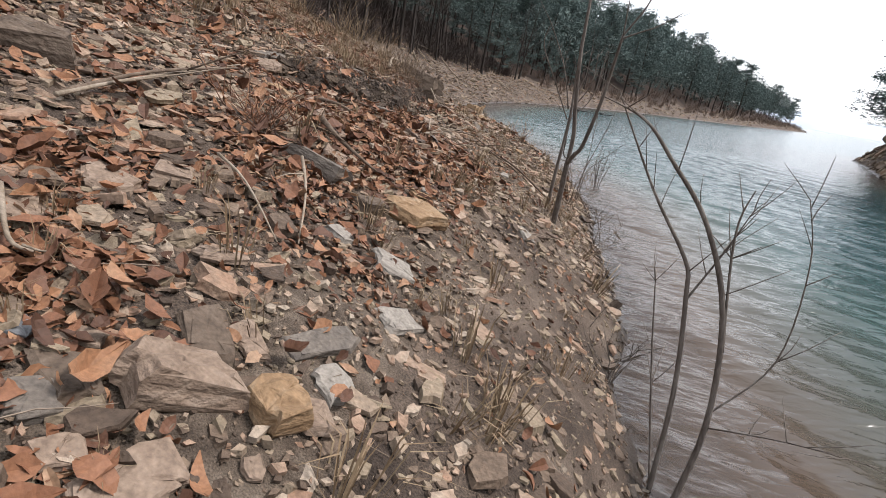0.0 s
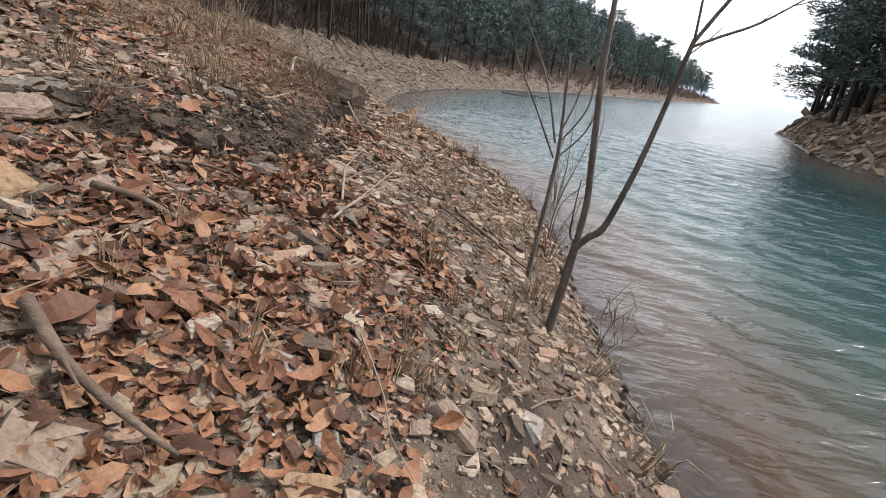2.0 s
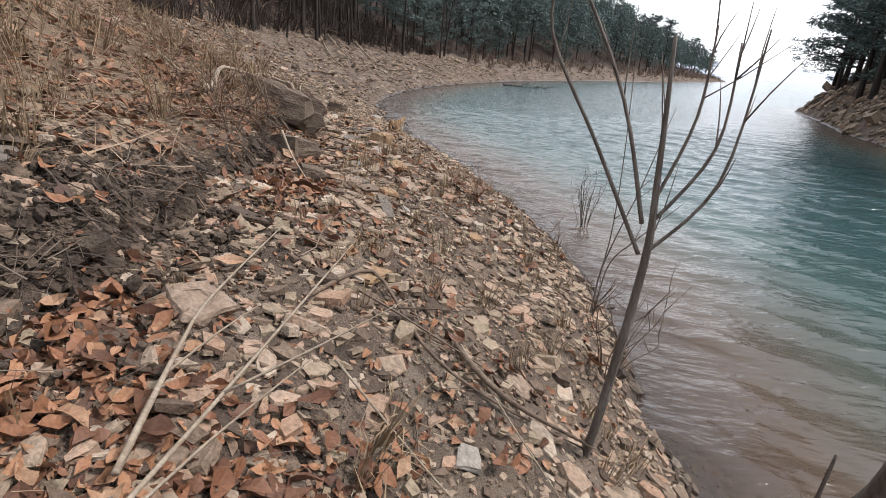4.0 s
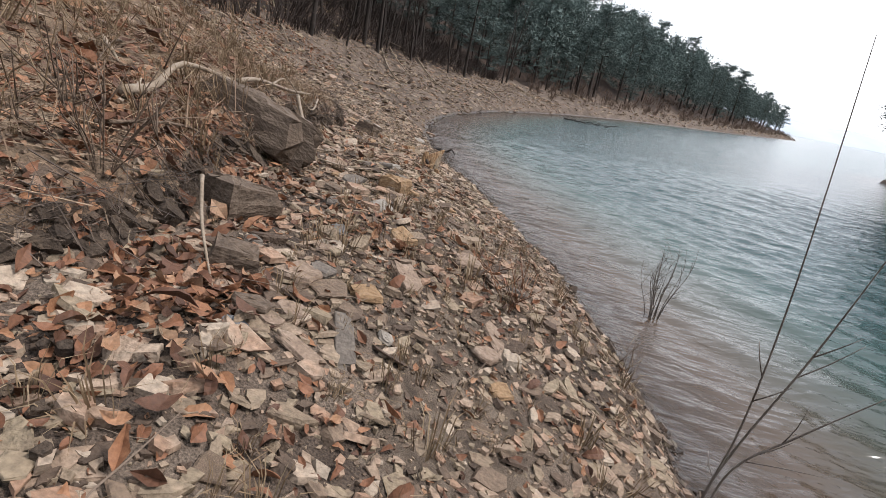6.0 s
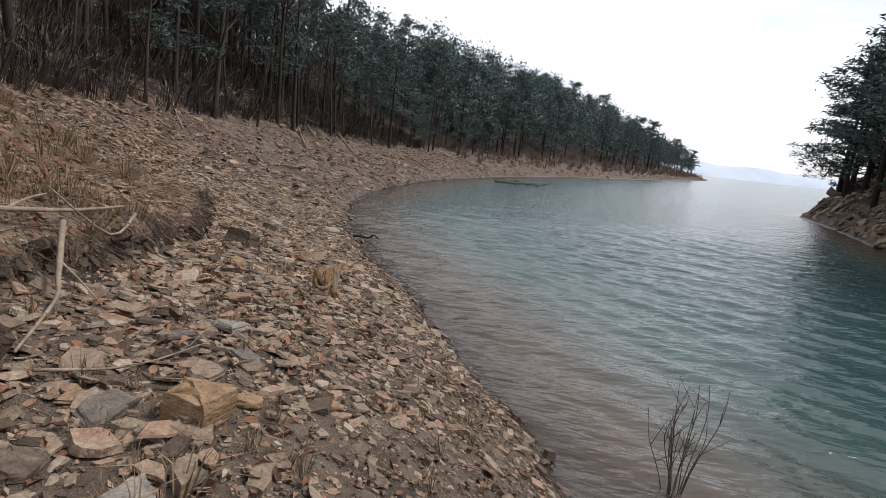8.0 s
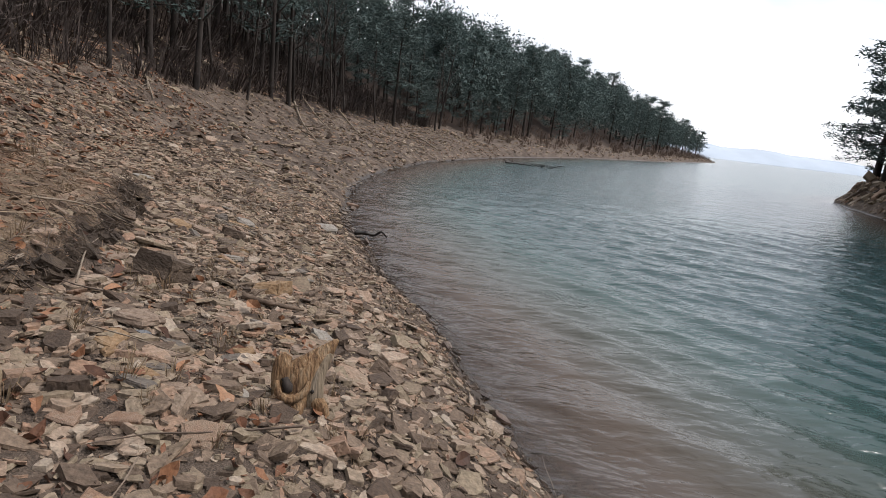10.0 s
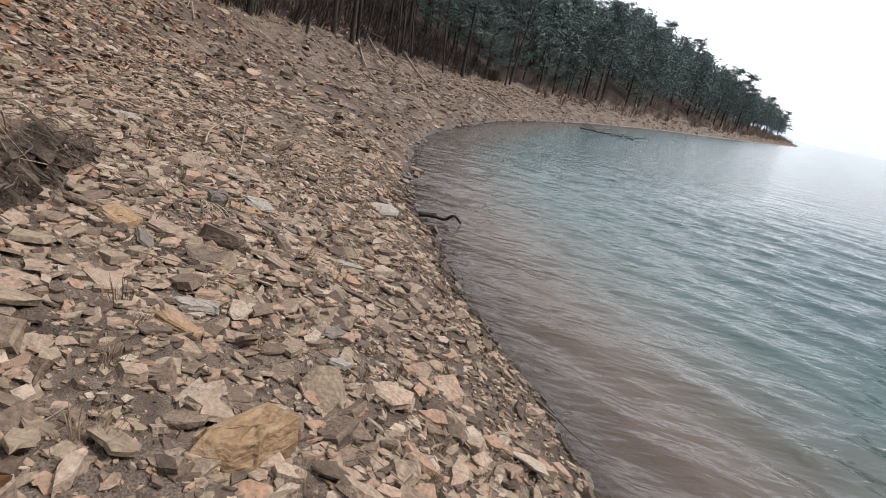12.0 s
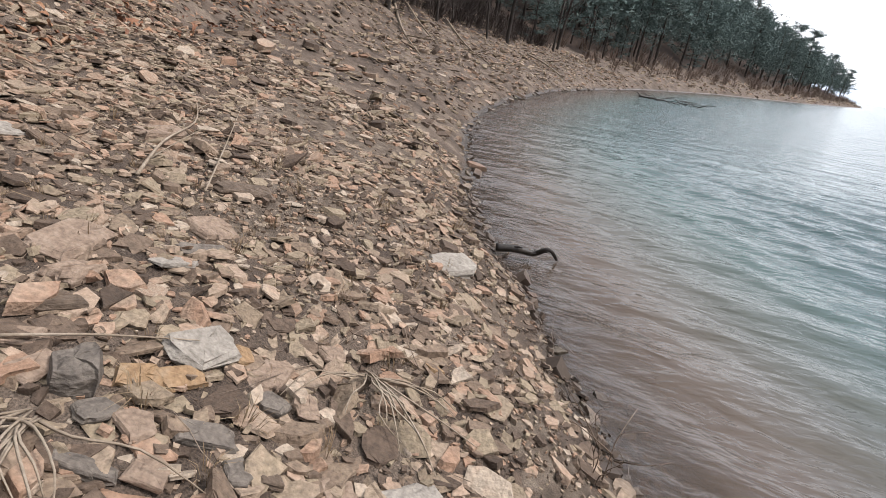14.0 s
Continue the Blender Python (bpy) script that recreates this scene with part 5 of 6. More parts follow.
# the split stump near the waterline
stump = thing("tree_stump", (10.02, 22.8, ground_z(10.02, 22.8)), "weathered split brown stump lying on loose shale", "driftwood", turn=20)
stump.scale = (0.9, 0.9, 0.95)
r0 = random.Random(5)


def torn_wood(axis, radii, seed, rings=26, around=36, flat=0.72, ridge=0.10):
    """A torn chunk of trunk along an axis: flattened section, long grain ridges and a broken surface."""
    r = random.Random(seed)
    phase = [r.uniform(0, 6.283) for _ in range(6)]
    line, rad = smooth_line(axis, radii, max(2, rings // (len(axis) - 1)))
    V, F = [], []
    for i, q in enumerate(line):
        way = (line[min(i + 1, len(line) - 1)] - line[max(i - 1, 0)]).normalized()
        side = Vector((0, 1, 0)).cross(way).normalized()
        up = way.cross(side)
        t = i / (len(line) - 1)
        for k in range(around):
            a = 2 * math.pi * k / around
            grain = sum(math.sin(a * m + p + t * w) / m ** 0.7 for m, p, w in zip((3, 5, 8, 11, 15, 18), phase, (1.2, -2, 1.5, -1, 2.2, 0.8)))
            f = rad[i] * (1 + ridge * 0.55 * grain + r.uniform(-0.03, 0.03))
            V.append(tuple(q + f * (math.cos(a) * side + flat * math.sin(a) * up)))
        if i:
            o = (i - 1) * around
            F += [(o + k, o + (k + 1) % around, o + around + (k + 1) % around, o + around + k) for k in range(around)]
    F += [tuple(range(around))[::-1], tuple(range(len(V) - around, len(V)))]
    return V, F


part("trunk_piece", torn_wood([(-0.03, 0.0, -0.05), (-0.02, 0.0, 0.06), (0.02, 0.01, 0.15), (0.10, 0.03, 0.23), (0.20, 0.06, 0.33)], [0.10, 0.110, 0.100, 0.062, 0.008], 5, ridge=0.2), M_STUMP, stump)
part("shoulder", torn_wood([(-0.05, 0.01, 0.04), (-0.075, 0.0, 0.13), (-0.085, 0.01, 0.22), (-0.06, 0.02, 0.265)], [0.075, 0.07, 0.05, 0.022], 9, 18, 26, 0.7, 0.24), M_STUMP, stump)
part("pale_side", torn_wood([(0.07, -0.03, -0.04), (0.075, -0.035, 0.07), (0.10, -0.02, 0.17), (0.165, 0.01, 0.27)], [0.052, 0.058, 0.04, 0.012], 12, 18, 24, 0.6, 0.10), M_PALEWOOD, stump, "pale weathered side")
part("knot", tube([(0.07, -0.055, 0.095), (0.07, -0.071, 0.095)], [0.014, 0.008], 10, 2, 0.1, r0), M_WETWOOD, stump, "dark knot hole")
# no real cavity: a solid dark lump painted as the shade inside one
part("hollow", tube([(-0.075, -0.045, 0.165), (-0.06, -0.07, 0.13), (-0.045, -0.074, 0.105)], [0.016, 0.027, 0.018], 12, 3, 0.3, r0), M_TRUNK, stump, "dark lump painted as the shade inside a rotten hollow")
part("lip", tube([(-0.115, -0.06, 0.16), (-0.10, -0.095, 0.10), (-0.04, -0.105, 0.078), (0.025, -0.09, 0.105), (0.05, -0.06, 0.15)], [0.014, 0.02, 0.024, 0.02, 0.012], 9, 4, 0.2, r0), M_STUMP, stump)
for pts, rad in ((((-0.08, -0.03, 0.05), (-0.14, -0.06, 0.02), (-0.18, -0.09, -0.05)), (0.05, 0.034, 0.014)),
                 (((0.0, -0.05, 0.05), (-0.01, -0.11, 0.01), (0.0, -0.15, -0.06)), (0.05, 0.036, 0.016)),
                 (((0.08, -0.03, 0.04), (0.13, -0.07, 0.0), (0.16, -0.09, -0.06)), (0.045, 0.032, 0.014))):
    part("root", torn_wood(list(pts), list(rad), 31, 10, 16, 0.9, 0.12), M_STUMP, stump)


# ---- bare saplings and shrubs ----
def bare_plant(name, place, limbs, label, category, mat=M_BARK, twigs=6, seed=1, group=""):
    """limbs: (part name, points relative to the place, radii); each limb is a part and carries thin twigs."""
    r = random.Random(seed)
    ob = thing(name, place, label, category, group)
    for pname, pts, radii in limbs:
        limb = part(pname, tube(pts, radii, 8 if radii[0] > 0.012 else 5, 5, 0.05, r), mat, ob)
        line, _ = smooth_line(pts, radii, 5)
        for _ in range(twigs):
            i = r.randrange(len(line) // 3, len(line))
            way = (line[min(i + 1, len(line) - 1)] - line[max(i - 1, 0)]).normalized()
            out = (way * r.uniform(0.5, 1.2) + Vector((r.uniform(-1, 1), r.uniform(-1, 1), r.uniform(-0.2, 0.6)))).normalized()
            l = r.uniform(0.08, 0.3)
            bend = Vector((r.uniform(-0.05, 0.05), r.uniform(-0.05, 0.05), r.uniform(0, 0.07)))
            part("twig", tube([line[i], line[i] + out * l * 0.5 + bend * 0.3, line[i] + out * l + bend], [0.0035, 0.0026, 0.0012], 4, 2), mat, limb)
    return ob


AZ = ground_z(12.37, 14.42)
bare_plant("sapling", (12.37, 14.42, AZ - 0.05), [
    ("trunk", [(0, 0, 0), (0, -0.12, 0.28), (-0.01, -0.36, 1.44 - AZ)], [0.036, 0.031, 0.027]),
    ("stem", [(-0.01, -0.35, 1.42 - AZ), (-0.014, -0.42, 1.71 - AZ), (-0.055, -0.52, 1.94 - AZ), (-0.12, -0.60, 2.42 - AZ), (-0.14, -0.61, 2.75 - AZ), (-0.17, -0.60, 3.5 - AZ)], [0.022, 0.020, 0.0185, 0.016, 0.014, 0.006]),
    ("stem", [(-0.01, -0.36, 1.42 - AZ), (0.035, -0.44, 1.52 - AZ), (0.085, -0.54, 1.62 - AZ), (0.128, -0.646, 1.88 - AZ), (0.158, -0.735, 2.14 - AZ), (0.185, -0.92, 2.63 - AZ)], [0.023, 0.021, 0.020, 0.017, 0.015, 0.011]),
    ("stem", [(0.185, -0.92, 2.62 - AZ), (0.17, -0.92, 2.86 - AZ), (0.15, -0.93, 3.2 - AZ)], [0.007, 0.005, 0.003]),
    ("stem", [(0.185, -0.92, 2.62 - AZ), (0.25, -0.92, 2.74 - AZ), (0.316, -0.92, 2.87 - AZ), (0.40, -0.93, 3.15 - AZ)], [0.010, 0.009, 0.008, 0.004]),
    ("stem", [(0.185, -0.92, 2.60 - AZ), (0.30, -0.92, 2.66 - AZ), (0.437, -0.92, 2.73 - AZ), (0.61, -0.92, 2.86 - AZ)], [0.008, 0.007, 0.006, 0.003]),
    ("stem", [(-0.02, -0.36, 1.46 - AZ), (-0.07, -0.40, 1.53 - AZ), (-0.075, -0.42, 1.85 - AZ)], [0.007, 0.006, 0.003]),
], "bare grey forked sapling leaning over the water", "sapling", twigs=2, seed=3)

BZ = ground_z(12.27, 15.4)
bare_plant("sapling", (12.27, 15.4, BZ - 0.05), [
    ("trunk", [(0, 0, 0), (0, -0.12, 0.4), (0.02, -0.2, 1.73 - BZ), (0.0, -0.2, 2.1 - BZ), (-0.04, -0.2, 2.56 - BZ)], [0.024, 0.021, 0.017, 0.012, 0.006]),
    ("stem", [(-0.01, -0.2, 1.78 - BZ), (-0.24, -0.22, 2.18 - BZ), (-0.45, -0.22, 2.54 - BZ), (-0.43, -0.22, 2.77 - BZ)], [0.009, 0.007, 0.006, 0.003]),
    ("stem", [(-0.02, -0.2, 1.9 - BZ), (-0.17, -0.2, 2.34 - BZ), (-0.4, -0.18, 2.75 - BZ), (-0.59, -0.18, 3.0 - BZ)], [0.009, 0.007, 0.005, 0.003]),
    ("stem", [(0.01, -0.2, 2.0 - BZ), (0.09, -0.2, 2.3 - BZ), (0.09, -0.2, 2.6 - BZ)], [0.007, 0.006, 0.003]),
    ("stem", [(0.01, -0.2, 1.9 - BZ), (0.17, -0.22, 2.2 - BZ), (0.17, -0.22, 2.55 - BZ)], [0.008, 0.006, 0.003]),
    ("stem", [(0.01, -0.2, 1.78 - BZ), (0.22, -0.2, 2.08 - BZ), (0.26, -0.2, 2.6 - BZ)], [0.008, 0.006, 0.003]),
], "slender bare sapling with upswept shoots on the bank", "sapling", twigs=4, seed=8)

bare_plant("sapling", (13.25, 11.2, -0.12), [
    ("stem", [(-0.06, 0, 0), (-0.11, 0, 0.74), (-0.21, 0, 1.32), (-0.27, 0, 1.5), (-0.5, 0.05, 1.8), (-0.78, 0.1, 2.24)], [0.017, 0.014, 0.012, 0.010, 0.007, 0.003]),
    ("stem", [(0.07, 0, 0), (0.10, 0, 0.62), (-0.01, 0, 1.25), (-0.22, 0, 1.69), (-0.47, 0, 1.97), (-0.64, 0, 2.13), (-0.85, 0, 2.2)], [0.020, 0.017, 0.015, 0.012, 0.010, 0.007, 0.003]),
    ("stem", [(0.05, 0, 1.05), (-0.08, 0, 1.66), (-0.06, 0, 1.9)], [0.008, 0.006, 0.003]),
    ("stem", [(0.10, 0, 0.7), (0.33, 0.05, 1.05), (0.31, 0.05, 1.58), (0.2, 0.05, 1.9)], [0.006, 0.005, 0.004, 0.002]),
    ("stem", [(-0.2, 0, 1.3), (-0.1, 0.03, 1.55), (-0.02, 0.05, 1.8)], [0.007, 0.005, 0.002]),
    ("stem", [(-0.02, 0.1, 0), (-0.2, 0.3, 0.8), (-0.3, 0.4, 1.3)], [0.008, 0.006, 0.003]),
    ("stem", [(0.1, 0, 0.6), (0.4, -0.2, 0.75), (0.75, -0.3, 0.8)], [0.006, 0.004, 0.002]),
], "tangled bare sapling arching from the water's edge", "sapling", twigs=7, seed=12)


def shrub(x, y, count, height, spread, label, name, mat, seed, z=None, rad=0.005, twigs=2):
    r = random.Random(seed)
    limbs = []
    for _ in range(count):
        a, l = r.uniform(0, 6.283), height * r.uniform(0.6, 1.05)
        o = Vector((math.cos(a), math.sin(a), 0))
        s = spread * r.uniform(0.3, 1)
        limbs.append(("stem", [o * 0.03, o * s * 0.45 + Vector((0, 0, l * 0.4)), o * s + Vector((r.uniform(-0.04, 0.04), r.uniform(-0.04, 0.04), l * 0.75)), o * s * 0.95 + Vector((r.uniform(-0.06, 0.06), r.uniform(-0.06, 0.06), l))], [rad, rad * 0.8, rad * 0.6, rad * 0.3]))
    return bare_plant(name, (x, y, (ground_z(x, y) if z is None else z) - 0.03), limbs, label, "shrub", mat, twigs, seed)


bare_plant("sapling", (12.70, 17.6, -0.1), [
    ("stem", [(0.0, 0, 0), (0.03, 0, 0.6), (0.08, 0, 0.95), (0.28, 0, 1.2), (0.55, 0, 1.5)], [0.008, 0.007, 0.006, 0.005, 0.002]),
    ("stem", [(0.01, 0, 0), (0.0, 0, 0.7), (0.06, 0, 1.08), (0.2, 0, 1.6), (0.34, 0, 2.25)], [0.009, 0.008, 0.006, 0.005, 0.002]),
    ("stem", [(-0.02, 0, 0), (0.0, 0, 0.7), (0.04, 0, 1.2), (0.02, 0, 1.9), (-0.06, 0, 2.9)], [0.008, 0.007, 0.005, 0.004, 0.0015]),
], "thin bare shoots arching over the shallow water", "sapling", twigs=3, seed=44)
shrub(13.3, 21.73, 16, 1.3, 0.26, "leafless shrub standing in shallow water", "water_shrub", M_BARK, 21, -0.3, 0.006, 2)
shrub(12.5, 18.9, 5, 0.34, 0.2, "dry twiggy shoots at the waterline", "shrub", M_DRIFT, 22, None, 0.003, 2)
shrub(12.55, 16.3, 10, 0.7, 0.3, "dry twiggy shrub beside a sapling", "shrub", M_DRIFT, 23, None, 0.004, 3)
shrub(12.9, 14.9, 8, 0.55, 0.35, "thin bare shoots at the water's edge", "shrub", M_DRIFT, 24, None, 0.0035, 3)
shrub(11.55, 18.4, 8, 0.32, 0.22, "low reddish twiggy shrub on gravel", "shrub", M_LITTER, 25, None, 0.003, 3)
shrub(13.0, 12.3, 9, 0.5, 0.25, "low bare shoots along the bank edge", "shrub", M_BARK, 26, None, 0.0035, 3)
shrub(9.7, 17.2, 14, 0.5, 0.4, "tangled dead stems on the leaf litter", "shrub", M_DRIFT, 27, None, 0.004, 4)
shrub(9.0, 16.2, 12, 0.8, 0.35, "tall straw-coloured dead stems on the slope", "dead_weeds", M_STRAW, 28, None, 0.003, 3)
shrub(8.2, 20.4, 12, 0.7, 0.3, "tall straw-coloured dead stems on the slope", "dead_weeds", M_STRAW, 29, None, 0.003, 3)
shrub(9.35, 16.9, 10, 0.6, 0.3, "tall straw-coloured dead stems on the slope", "dead_weeds", M_STRAW, 30, None, 0.003, 3)
shrub(10.45, 11.46, 16, 0.24, 0.26, "low reddish twiggy shrub on leaf litter", "shrub", M_LITTER, 32, None, 0.003, 4)
shrub(8.35, 18.7, 14, 0.5, 0.25, "tall straw-coloured dead stems on the slope", "dead_weeds", M_STRAW, 33, None, 0.003, 3)
shrub(7.9, 19.3, 12, 0.5, 0.3, "tall straw-coloured dead stems on the slope", "dead_weeds", M_STRAW, 34, None, 0.003, 3)
shrub(9.35, 18.4, 10, 0.4, 0.2, "tall straw-coloured dead stems on the slope", "dead_weeds", M_STRAW, 35, None, 0.003, 3)
shrub(9.35, 27.9, 5, 0.45, 0.12, "two thin dead stems on loose shale", "dead_weeds", M_DRIFT, 31, None, 0.003, 1)


def flat_weed(x, y, size, label, seed, ways=(-0.5, 3.8)):
    r = random.Random(seed)
    ob = thing("dead_weed", (x, y, ground_z(x, y) + 0.03), label, "dead weed")
    for _ in range(16):
        a, l = r.uniform(*ways), size * r.uniform(0.5, 1.1)
        o = Vector((math.cos(a), math.sin(a), 0))
        pts = []
        for t in (0, 0.35, 0.7, 1.0):
            q = o * l * t + Vector((r.uniform(-0.03, 0.03), r.uniform(-0.03, 0.03), 0))
            pts.append((q.x, q.y, ground_z(x + q.x, y + q.y) - ground_z(x, y) + 0.05 * math.sin(t * 3) + 0.02))
        part("stem", tube(pts, [0.0045, 0.0042, 0.0034, 0.0016], 4, 3), M_BONE, ob)
    return ob


flat_weed(8.29, 27.62, 0.50, "bleached dead weed with stems spread over shale", 3, (-2.7, 0.15))
flat_weed(7.72, 26.62, 0.5, "tangle of bleached dead stems over shale", 4, (-1.6, 0.3))

# ---- trees ----


def clump_shape(count, size, rnd):
    """Loose sprays of needles: small uneven leaves at all angles."""
    V, F = [], []
    for _ in range(count):
        c = Vector((rnd.gauss(0, 0.42), rnd.gauss(0, 0.42), rnd.gauss(0, 0.22)))
        u = Vector((rnd.uniform(-1, 1), rnd.uniform(-1, 1), rnd.uniform(-0.5, 0.5))).normalized()
        v = u.cross(Vector((rnd.uniform(-1, 1), rnd.uniform(-1, 1), rnd.uniform(-1, 1)))).normalized()
        l, w, n = rnd.uniform(0.35, 0.7), rnd.uniform(0.07, 0.17), len(V)
        V += [tuple((c - u * l * 0.5) * size), tuple((c + v * w + u * l * rnd.uniform(-0.2, 0.3)) * size), tuple((c + u * l * 0.5) * size)]
        F.append((n, n + 1, n + 2))
    return V, F


def pine(name, height, seed, lean, boughs, start, label):
    rnd = random.Random(seed)
    ob = thing(name, (0, 0, 0), label, "tree", "pines on the lake slopes")
    bend = [Vector((lean * (t ** 2) * height + rnd.uniform(-0.1, 0.1) * t, rnd.uniform(-0.12, 0.12) * t, t * height)) for t in (0, 0.25, 0.5, 0.75, 1.0)]
    part("trunk", tube([bend[0] - Vector((0, 0, 0.5))] + bend, [height * 0.020] + [height * 0.018 * (1 - 0.85 * t) for t in (0, 0.25, 0.5, 0.75, 1.0)], 7, 3, 0.06, rnd), M_TRUNK, ob)
    line, _ = smooth_line(bend, [0] * 5, 6)
    limbs, green = [], []
    for k in range(boughs):
        t = start + (1 - start) * (k + rnd.random()) / boughs
        o = line[min(int(t * (len(line) - 1)), len(line) - 1)]
        a = rnd.uniform(0, 6.283)
        reach = height * (0.30 * (1 - t) ** 0.6 + 0.06) * rnd.uniform(0.55, 1.25)
        tip = o + Vector((math.cos(a) * reach, math.sin(a) * reach, reach * rnd.uniform(-0.12, 0.45)))
        limbs.append(tube([o, o.lerp(tip, 0.5) + Vector((0, 0, 0.06 * reach)), tip], [height * 0.005, height * 0.003, height * 0.001], 3, 1))
        for f in (0.45, 0.75, 1.0):
            q = o.lerp(tip, f)
            V, F = clump_shape(44, height * 0.062 * rnd.uniform(0.7, 1.3), rnd)
            green.append(([(v[0] + q.x, v[1] + q.y, v[2] + q.z) for v in V], F))
    part("limb", joined(limbs), M_TRUNK, ob)
    part("crown", joined(green), M_HAZED_NEEDLE, ob, "dark green needles in ragged tiers", False)
    return ob


def broadleaf(name, height, seed, label):
    """A leafless tree: trunk, forking limbs and a haze of twigs."""
    rnd = random.Random(seed)
    ob = thing(name, (0, 0, 0), label, "tree", "leafless trees on the lake slopes")
    top = Vector((rnd.uniform(-0.12, 0.12) * height, rnd.uniform(-0.1, 0.1) * height, height))
    mid = top * 0.5 + Vector((rnd.uniform(-0.2, 0.2), rnd.uniform(-0.2, 0.2), 0))
    part("trunk", tube([(0, 0, -0.5), (0, 0, 0), tuple(mid), tuple(top)], [height * 0.016, height * 0.014, height * 0.009, height * 0.002], 7, 4, 0.06, rnd), M_TRUNK, ob)
    line, _ = smooth_line([(0, 0, 0), mid, top], [0, 0, 0], 10)
    limbs, fine = [], []
    for k in range(13):
        o = line[rnd.randrange(len(line) // 4, len(line) - 1)]
        a, reach = rnd.uniform(0, 6.283), height * rnd.uniform(0.12, 0.28)
        tip = o + Vector((math.cos(a) * reach * 0.7, math.sin(a) * reach * 0.7, reach * rnd.uniform(0.5, 1.1)))
        limbs.append(tube([o, o.lerp(tip, 0.5) + Vector((rnd.uniform(-0.1, 0.1), rnd.uniform(-0.1, 0.1), -0.05 * reach)), tip], [height * 0.005, height * 0.0035, height * 0.0012], 5, 2))
        for _ in range(16):
            s = o.lerp(tip, rnd.uniform(0.3, 1.0))
            e = s + Vector((rnd.uniform(-1, 1), rnd.uniform(-1, 1), rnd.uniform(-0.1, 1.0))) * height * 0.075
            w = Vector((rnd.uniform(-1, 1), rnd.uniform(-1, 1), 0)).normalized() * height * 0.0016
            fine.append(([tuple(s - w), tuple(s + w), tuple(e)], [(0, 1, 2)]))
    part("limb", joined(limbs), M_TRUNK, ob)
    part("crown", joined(fine), M_TWIGS, ob, "fine grey-brown leafless twigs", False)
    return ob


PINES = [pine("pine_tree", h, 60 + k, l, b, s, lab) for k, (h, l, b, s, lab) in enumerate((
    (9.0, 0.02, 30, 0.30, "dark green pine with ragged crown on the slope"), (7.5, 0.06, 26, 0.22, "dark green leaning pine with a full crown"),
    (11.0, -0.03, 34, 0.40, "tall dark pine with a bare lower trunk"), (6.0, 0.0, 24, 0.12, "young bushy dark green pine"), (8.5, -0.05, 28, 0.35, "dark pine with a flat broken crown")))]
BARES = [broadleaf("bare_tree", h, 90 + k, lab) for k, (h, lab) in enumerate((
    (8.0, "tall leafless tree with a dark trunk"), (6.0, "slim leafless tree with a dark trunk"), (9.5, "tall leafless tree with forking limbs"), (5.0, "small leafless tree with fine brown twigs")))]
used = {}


def plant_tree(ob, x, y, s, turn):
    m = Matrix.Translation((x, y, ground_z(x, y) - 0.05)) @ pose(0, 0, 0, 0, 0, turn) @ Matrix.Scale(s, 4)
    if ob.name in used:
        t = copy_thing(ob, Matrix.Translation(m.translation) @ pose(0, 0, 0, 0, 0, turn))
        t.scale = (s, s, s)
    else:
        ob.matrix_basis = m
        used[ob.name] = True


def grow(count, area, dmin, dmax, gap, share, scale, seed, side=None, zmin=None):
    """Trees at least gap apart; share: the part that are pines."""
    rnd = random.Random(seed)
    p = sample_land(count * 14, *area, dmin, dmax, side)
    placed = []
    for x, y, z, d in p:
        if zmin is None and z < tree_line(y) - 0.1:
            continue
        g = gap
        if any((x - a) ** 2 + (y - b) ** 2 < g * g for a, b in placed):
            continue
        placed.append((x, y))
        sh = share(x, y, d) if callable(share) else share
        kind = rnd.choice(PINES) if rnd.random() < sh else rnd.choice(BARES)
        plant_tree(kind, x, y, scale * rnd.uniform(0.75, 1.2), rnd.uniform(0, 360))
        if len(placed) >= count:
            break
    return placed


front = lambda x, y, d: (x > (y - 60) * 0.3 - 25) * 1.0
grow(240, (-24.0, 6.5, 12.0, 60.0), 6.6, 21.0, 1.2, lambda x, y, d: 0.06 if d < 10 else 0.22, 1.0, 11)
grow(90, (-22.0, 22.0, 58.0, 105.0), 4.5, 22.0, 2.2, lambda x, y, d: 0.55 if y < 75 else 0.85, 0.88, 12)
grow(150, (8.0, 116.0, 95.0, 288.0), 2.8, 22.0, 3.0, 0.92, 1.08, 13, front)
for k, (x, y, s) in enumerate(((40.4, 64.8, 0.8), (41.8, 67.0, 0.75), (39.4, 62.3, 0.95), (41.0, 65.5, 1.0), (39.7, 62.2, 1.15), (38.6, 59.0, 1.05), (37.2, 55.6, 1.2), (36.0, 52.2, 1.1), (35.0, 48.6, 1.25), (34.2, 45.0, 1.1), (33.5, 41.4, 1.2), (33.0, 37.6, 1.15), (33.1, 33.6, 1.25), (33.6, 29.5, 1.1), (34.2, 25.4, 1.2), (35.2, 21.0, 1.2), (36.4, 16.6, 1.2))):
    plant_tree(PINES[(1, 3, 3, 1)[k % 4]], x, y, s * (1.25, 1.6, 1.45, 1.35)[k % 4] * 1.22, k * 77)
grow(90, (31.0, 62.0, -25.0, 82.0), 3.4, 18.0, 2.3, 0.85, 1.15, 14, lambda x, y, d: (x > 28) * 1.0, 0)


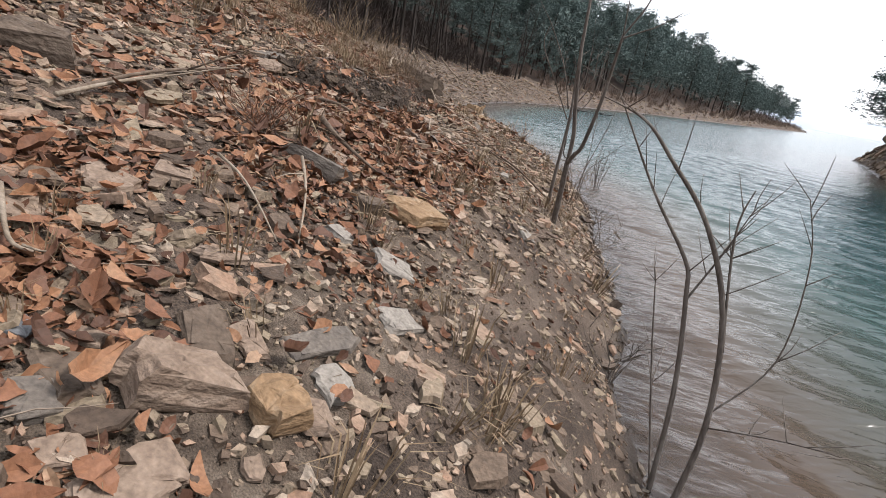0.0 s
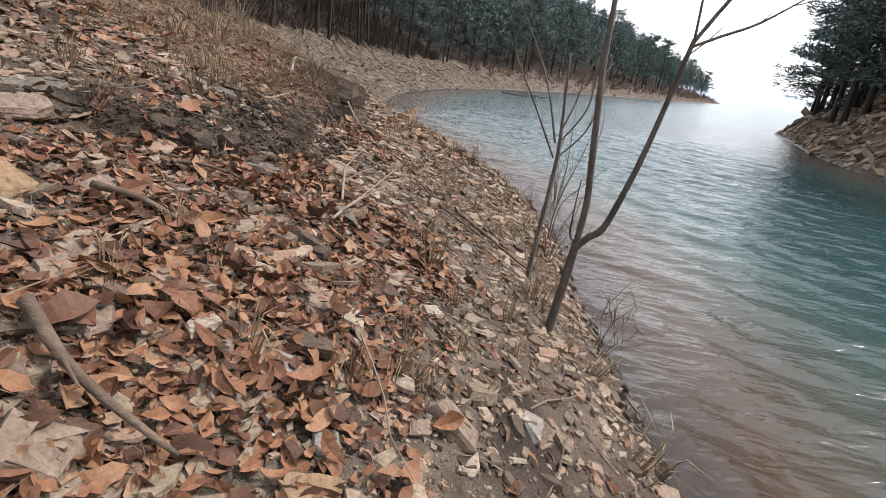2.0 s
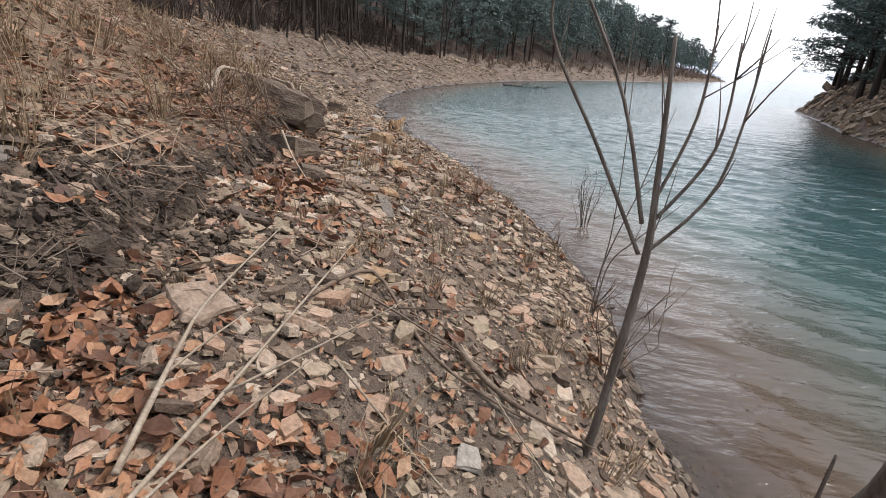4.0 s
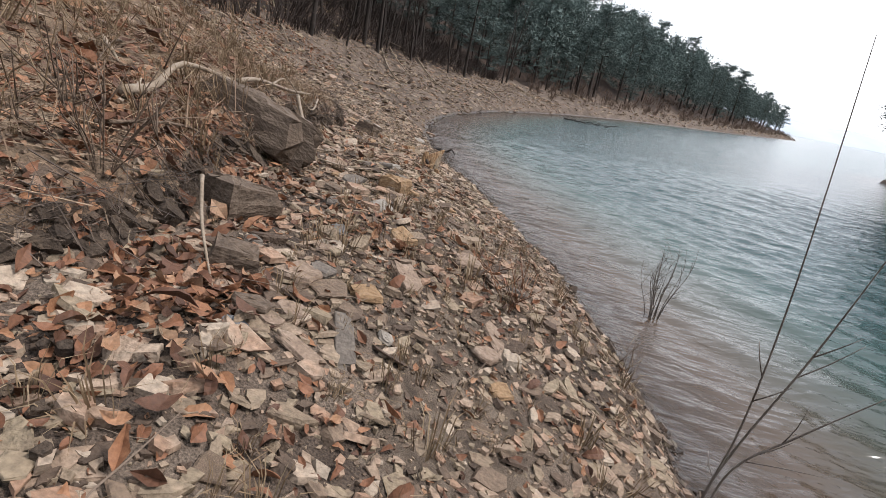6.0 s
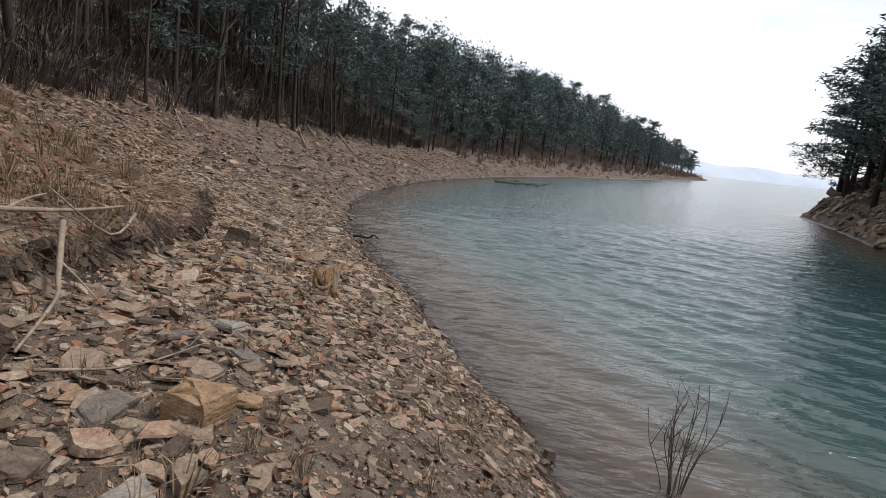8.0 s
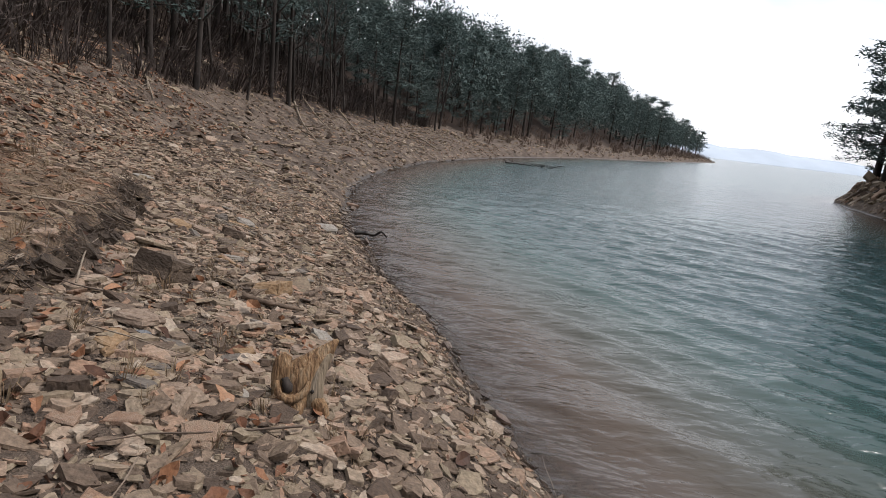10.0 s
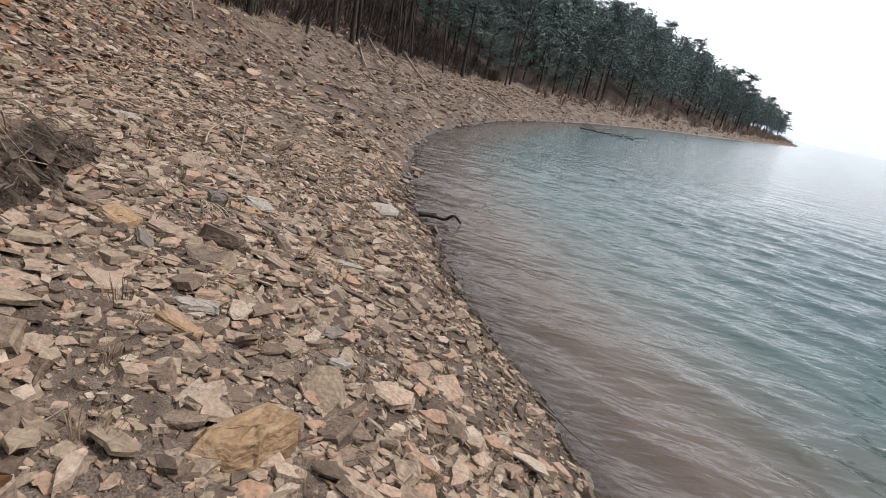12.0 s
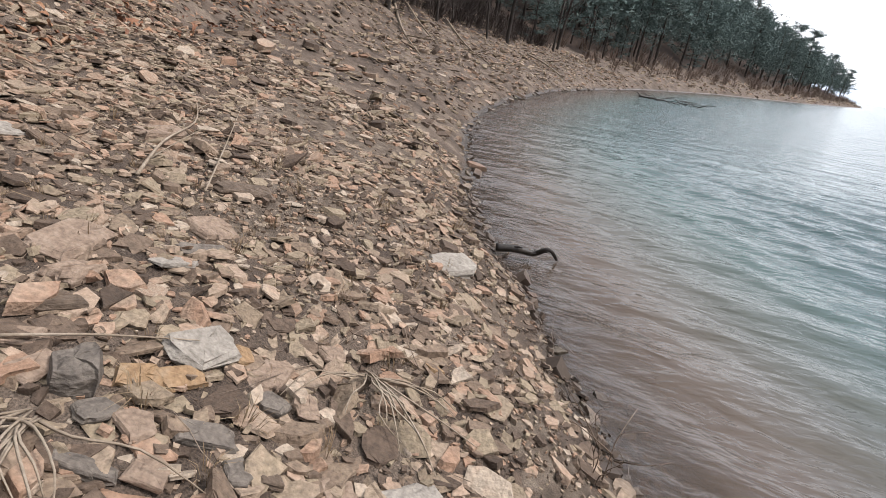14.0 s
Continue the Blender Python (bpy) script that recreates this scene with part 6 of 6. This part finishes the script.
# the woods behind, too many to count
def woods(name, count, area, dmin, dmax, size, label, keep=None):
    rnd = random.Random(71)
    shapes = []
    for k in range(5):
        bits = []
        for _ in range(16):
            V, F = clump_shape(13, 0.19, rnd)
            z = rnd.uniform(0.25, 1.0)
            w = 0.34 * (1.05 - z) + 0.05
            a = rnd.uniform(0, 6.283)
            bits.append(([(v[0] + math.cos(a) * w, v[1] + math.sin(a) * w, v[2] + z) for v in V], F))
        V, F = joined(bits)
        shapes.append((np.array(V), F))
    p = sample_land(count, *area, dmin, dmax, keep)
    n = len(p)
    s = size * RNG.uniform(0.7, 1.25, n)
    turns = lie_turns(p[:, 0], p[:, 1], RNG.uniform(0, 6.28, n), np.zeros(n), np.zeros(n), 0.0)
    me = scatter_mesh(name, shapes, RNG.integers(0, 5, n), p[:, :3], turns, np.stack([s * 0.62, s * 0.62, s], 1), M_HAZED_NEEDLE)
    return tagged(new(name, me), label, "woods", kind="stuff")


woods("hillside_woods", 1500, (-90.0, 0.0, 20.0, 180.0), 20.0, 95.0, 8.5, "dense dark evergreen woods on the hillside", lambda x, y, d: (d < np.interp(y, [60, 95, 130], [95, 30, 34])) * 1.0)
woods("headland_woods", 900, (0.0, 112.0, 80.0, 285.0), 7.0, 40.0, 9.3, "dense dark evergreen woods on the headland")
woods("far_bank_woods", 900, (32.0, 100.0, -60.0, 100.0), 4.0, 45.0, 10.5, "dense dark evergreen woods above the far bank", lambda x, y, d: (x > 32) * 1.0)

# a dark brushy treetop fallen into the cove
tree_top = thing("fallen_tree", (14.3, 66.0, -0.2), "dark leafless treetop fallen into the cove", "fallen tree")
r1 = random.Random(17)
part("trunk", tube([(-1.8, -0.4, 0.25), (0, 0, 0.2), (1.8, -1.5, 0.1)], [0.07, 0.06, 0.03], 7, 4), M_WETWOOD, tree_top)
for k in range(22):
    a = r1.uniform(-2.8, 2.8)
    o = Vector((r1.uniform(-1.6, 1.7), r1.uniform(-1.4, 0.3), 0.15))
    e = o + Vector((math.cos(a) * 1.2, math.sin(a) * 1.2, r1.uniform(0.0, 0.45)))
    part("limb", tube([o, o.lerp(e, 0.5) + Vector((0, 0, 0.12)), e], [0.03, 0.022, 0.008], 5, 2), M_WETWOOD, tree_top)

# black stone standing out of the shallow water
rock(13.14, 13.74, 0.09, 0.07, 0.16, 20, M_BROWN, "small dark wet stone standing in shallow water", (0, 0), 77, "wet_stone", 0.02)

# ---- the stones of the bank that can be picked apart ----
PIECES = [mesh_from("stone", *slab_shape(900 + k, 6 + k % 3, 0.10 + 0.03 * (k % 4), 3, 0.32), M_SCREE) for k in range(16)]
spots = sample_land(520, 7.0, 12.6, 8.6, 31.0, 0.7, 4.2, lambda x, y, d: np.where((y < 17) & (d < 1.7), 0.2, 1.0) * (1 - 0.8 * gritty(x, y, d)))
laid = 0
for x, y, z, d in spots:
    if laid >= 300:
        break
    if any((x - a) ** 2 + (y - b) ** 2 < (c + 0.12) ** 2 for a, b, c in SINGLE):
        continue
    size = float(np.clip(0.148 * np.exp(RNG.normal(0, 0.25)), 0.10, 0.26))
    ob = new("stone", PIECES[laid % len(PIECES)])
    t = lie_turns(np.array([x]), np.array([y]), RNG.uniform(0, 6.28, 1), np.abs(RNG.normal(0, 0.25, 1)), RNG.uniform(0, 6.28, 1))[0]
    ob.parent = ground
    ob.matrix_basis = Matrix.Translation((x, y, z + size * 0.05)) @ Matrix([[*row] for row in t]).to_4x4() @ Matrix.Diagonal((size, size * RNG.uniform(0.75, 1.1), size * RNG.uniform(0.6, 1.1), 1))
    laid += 1
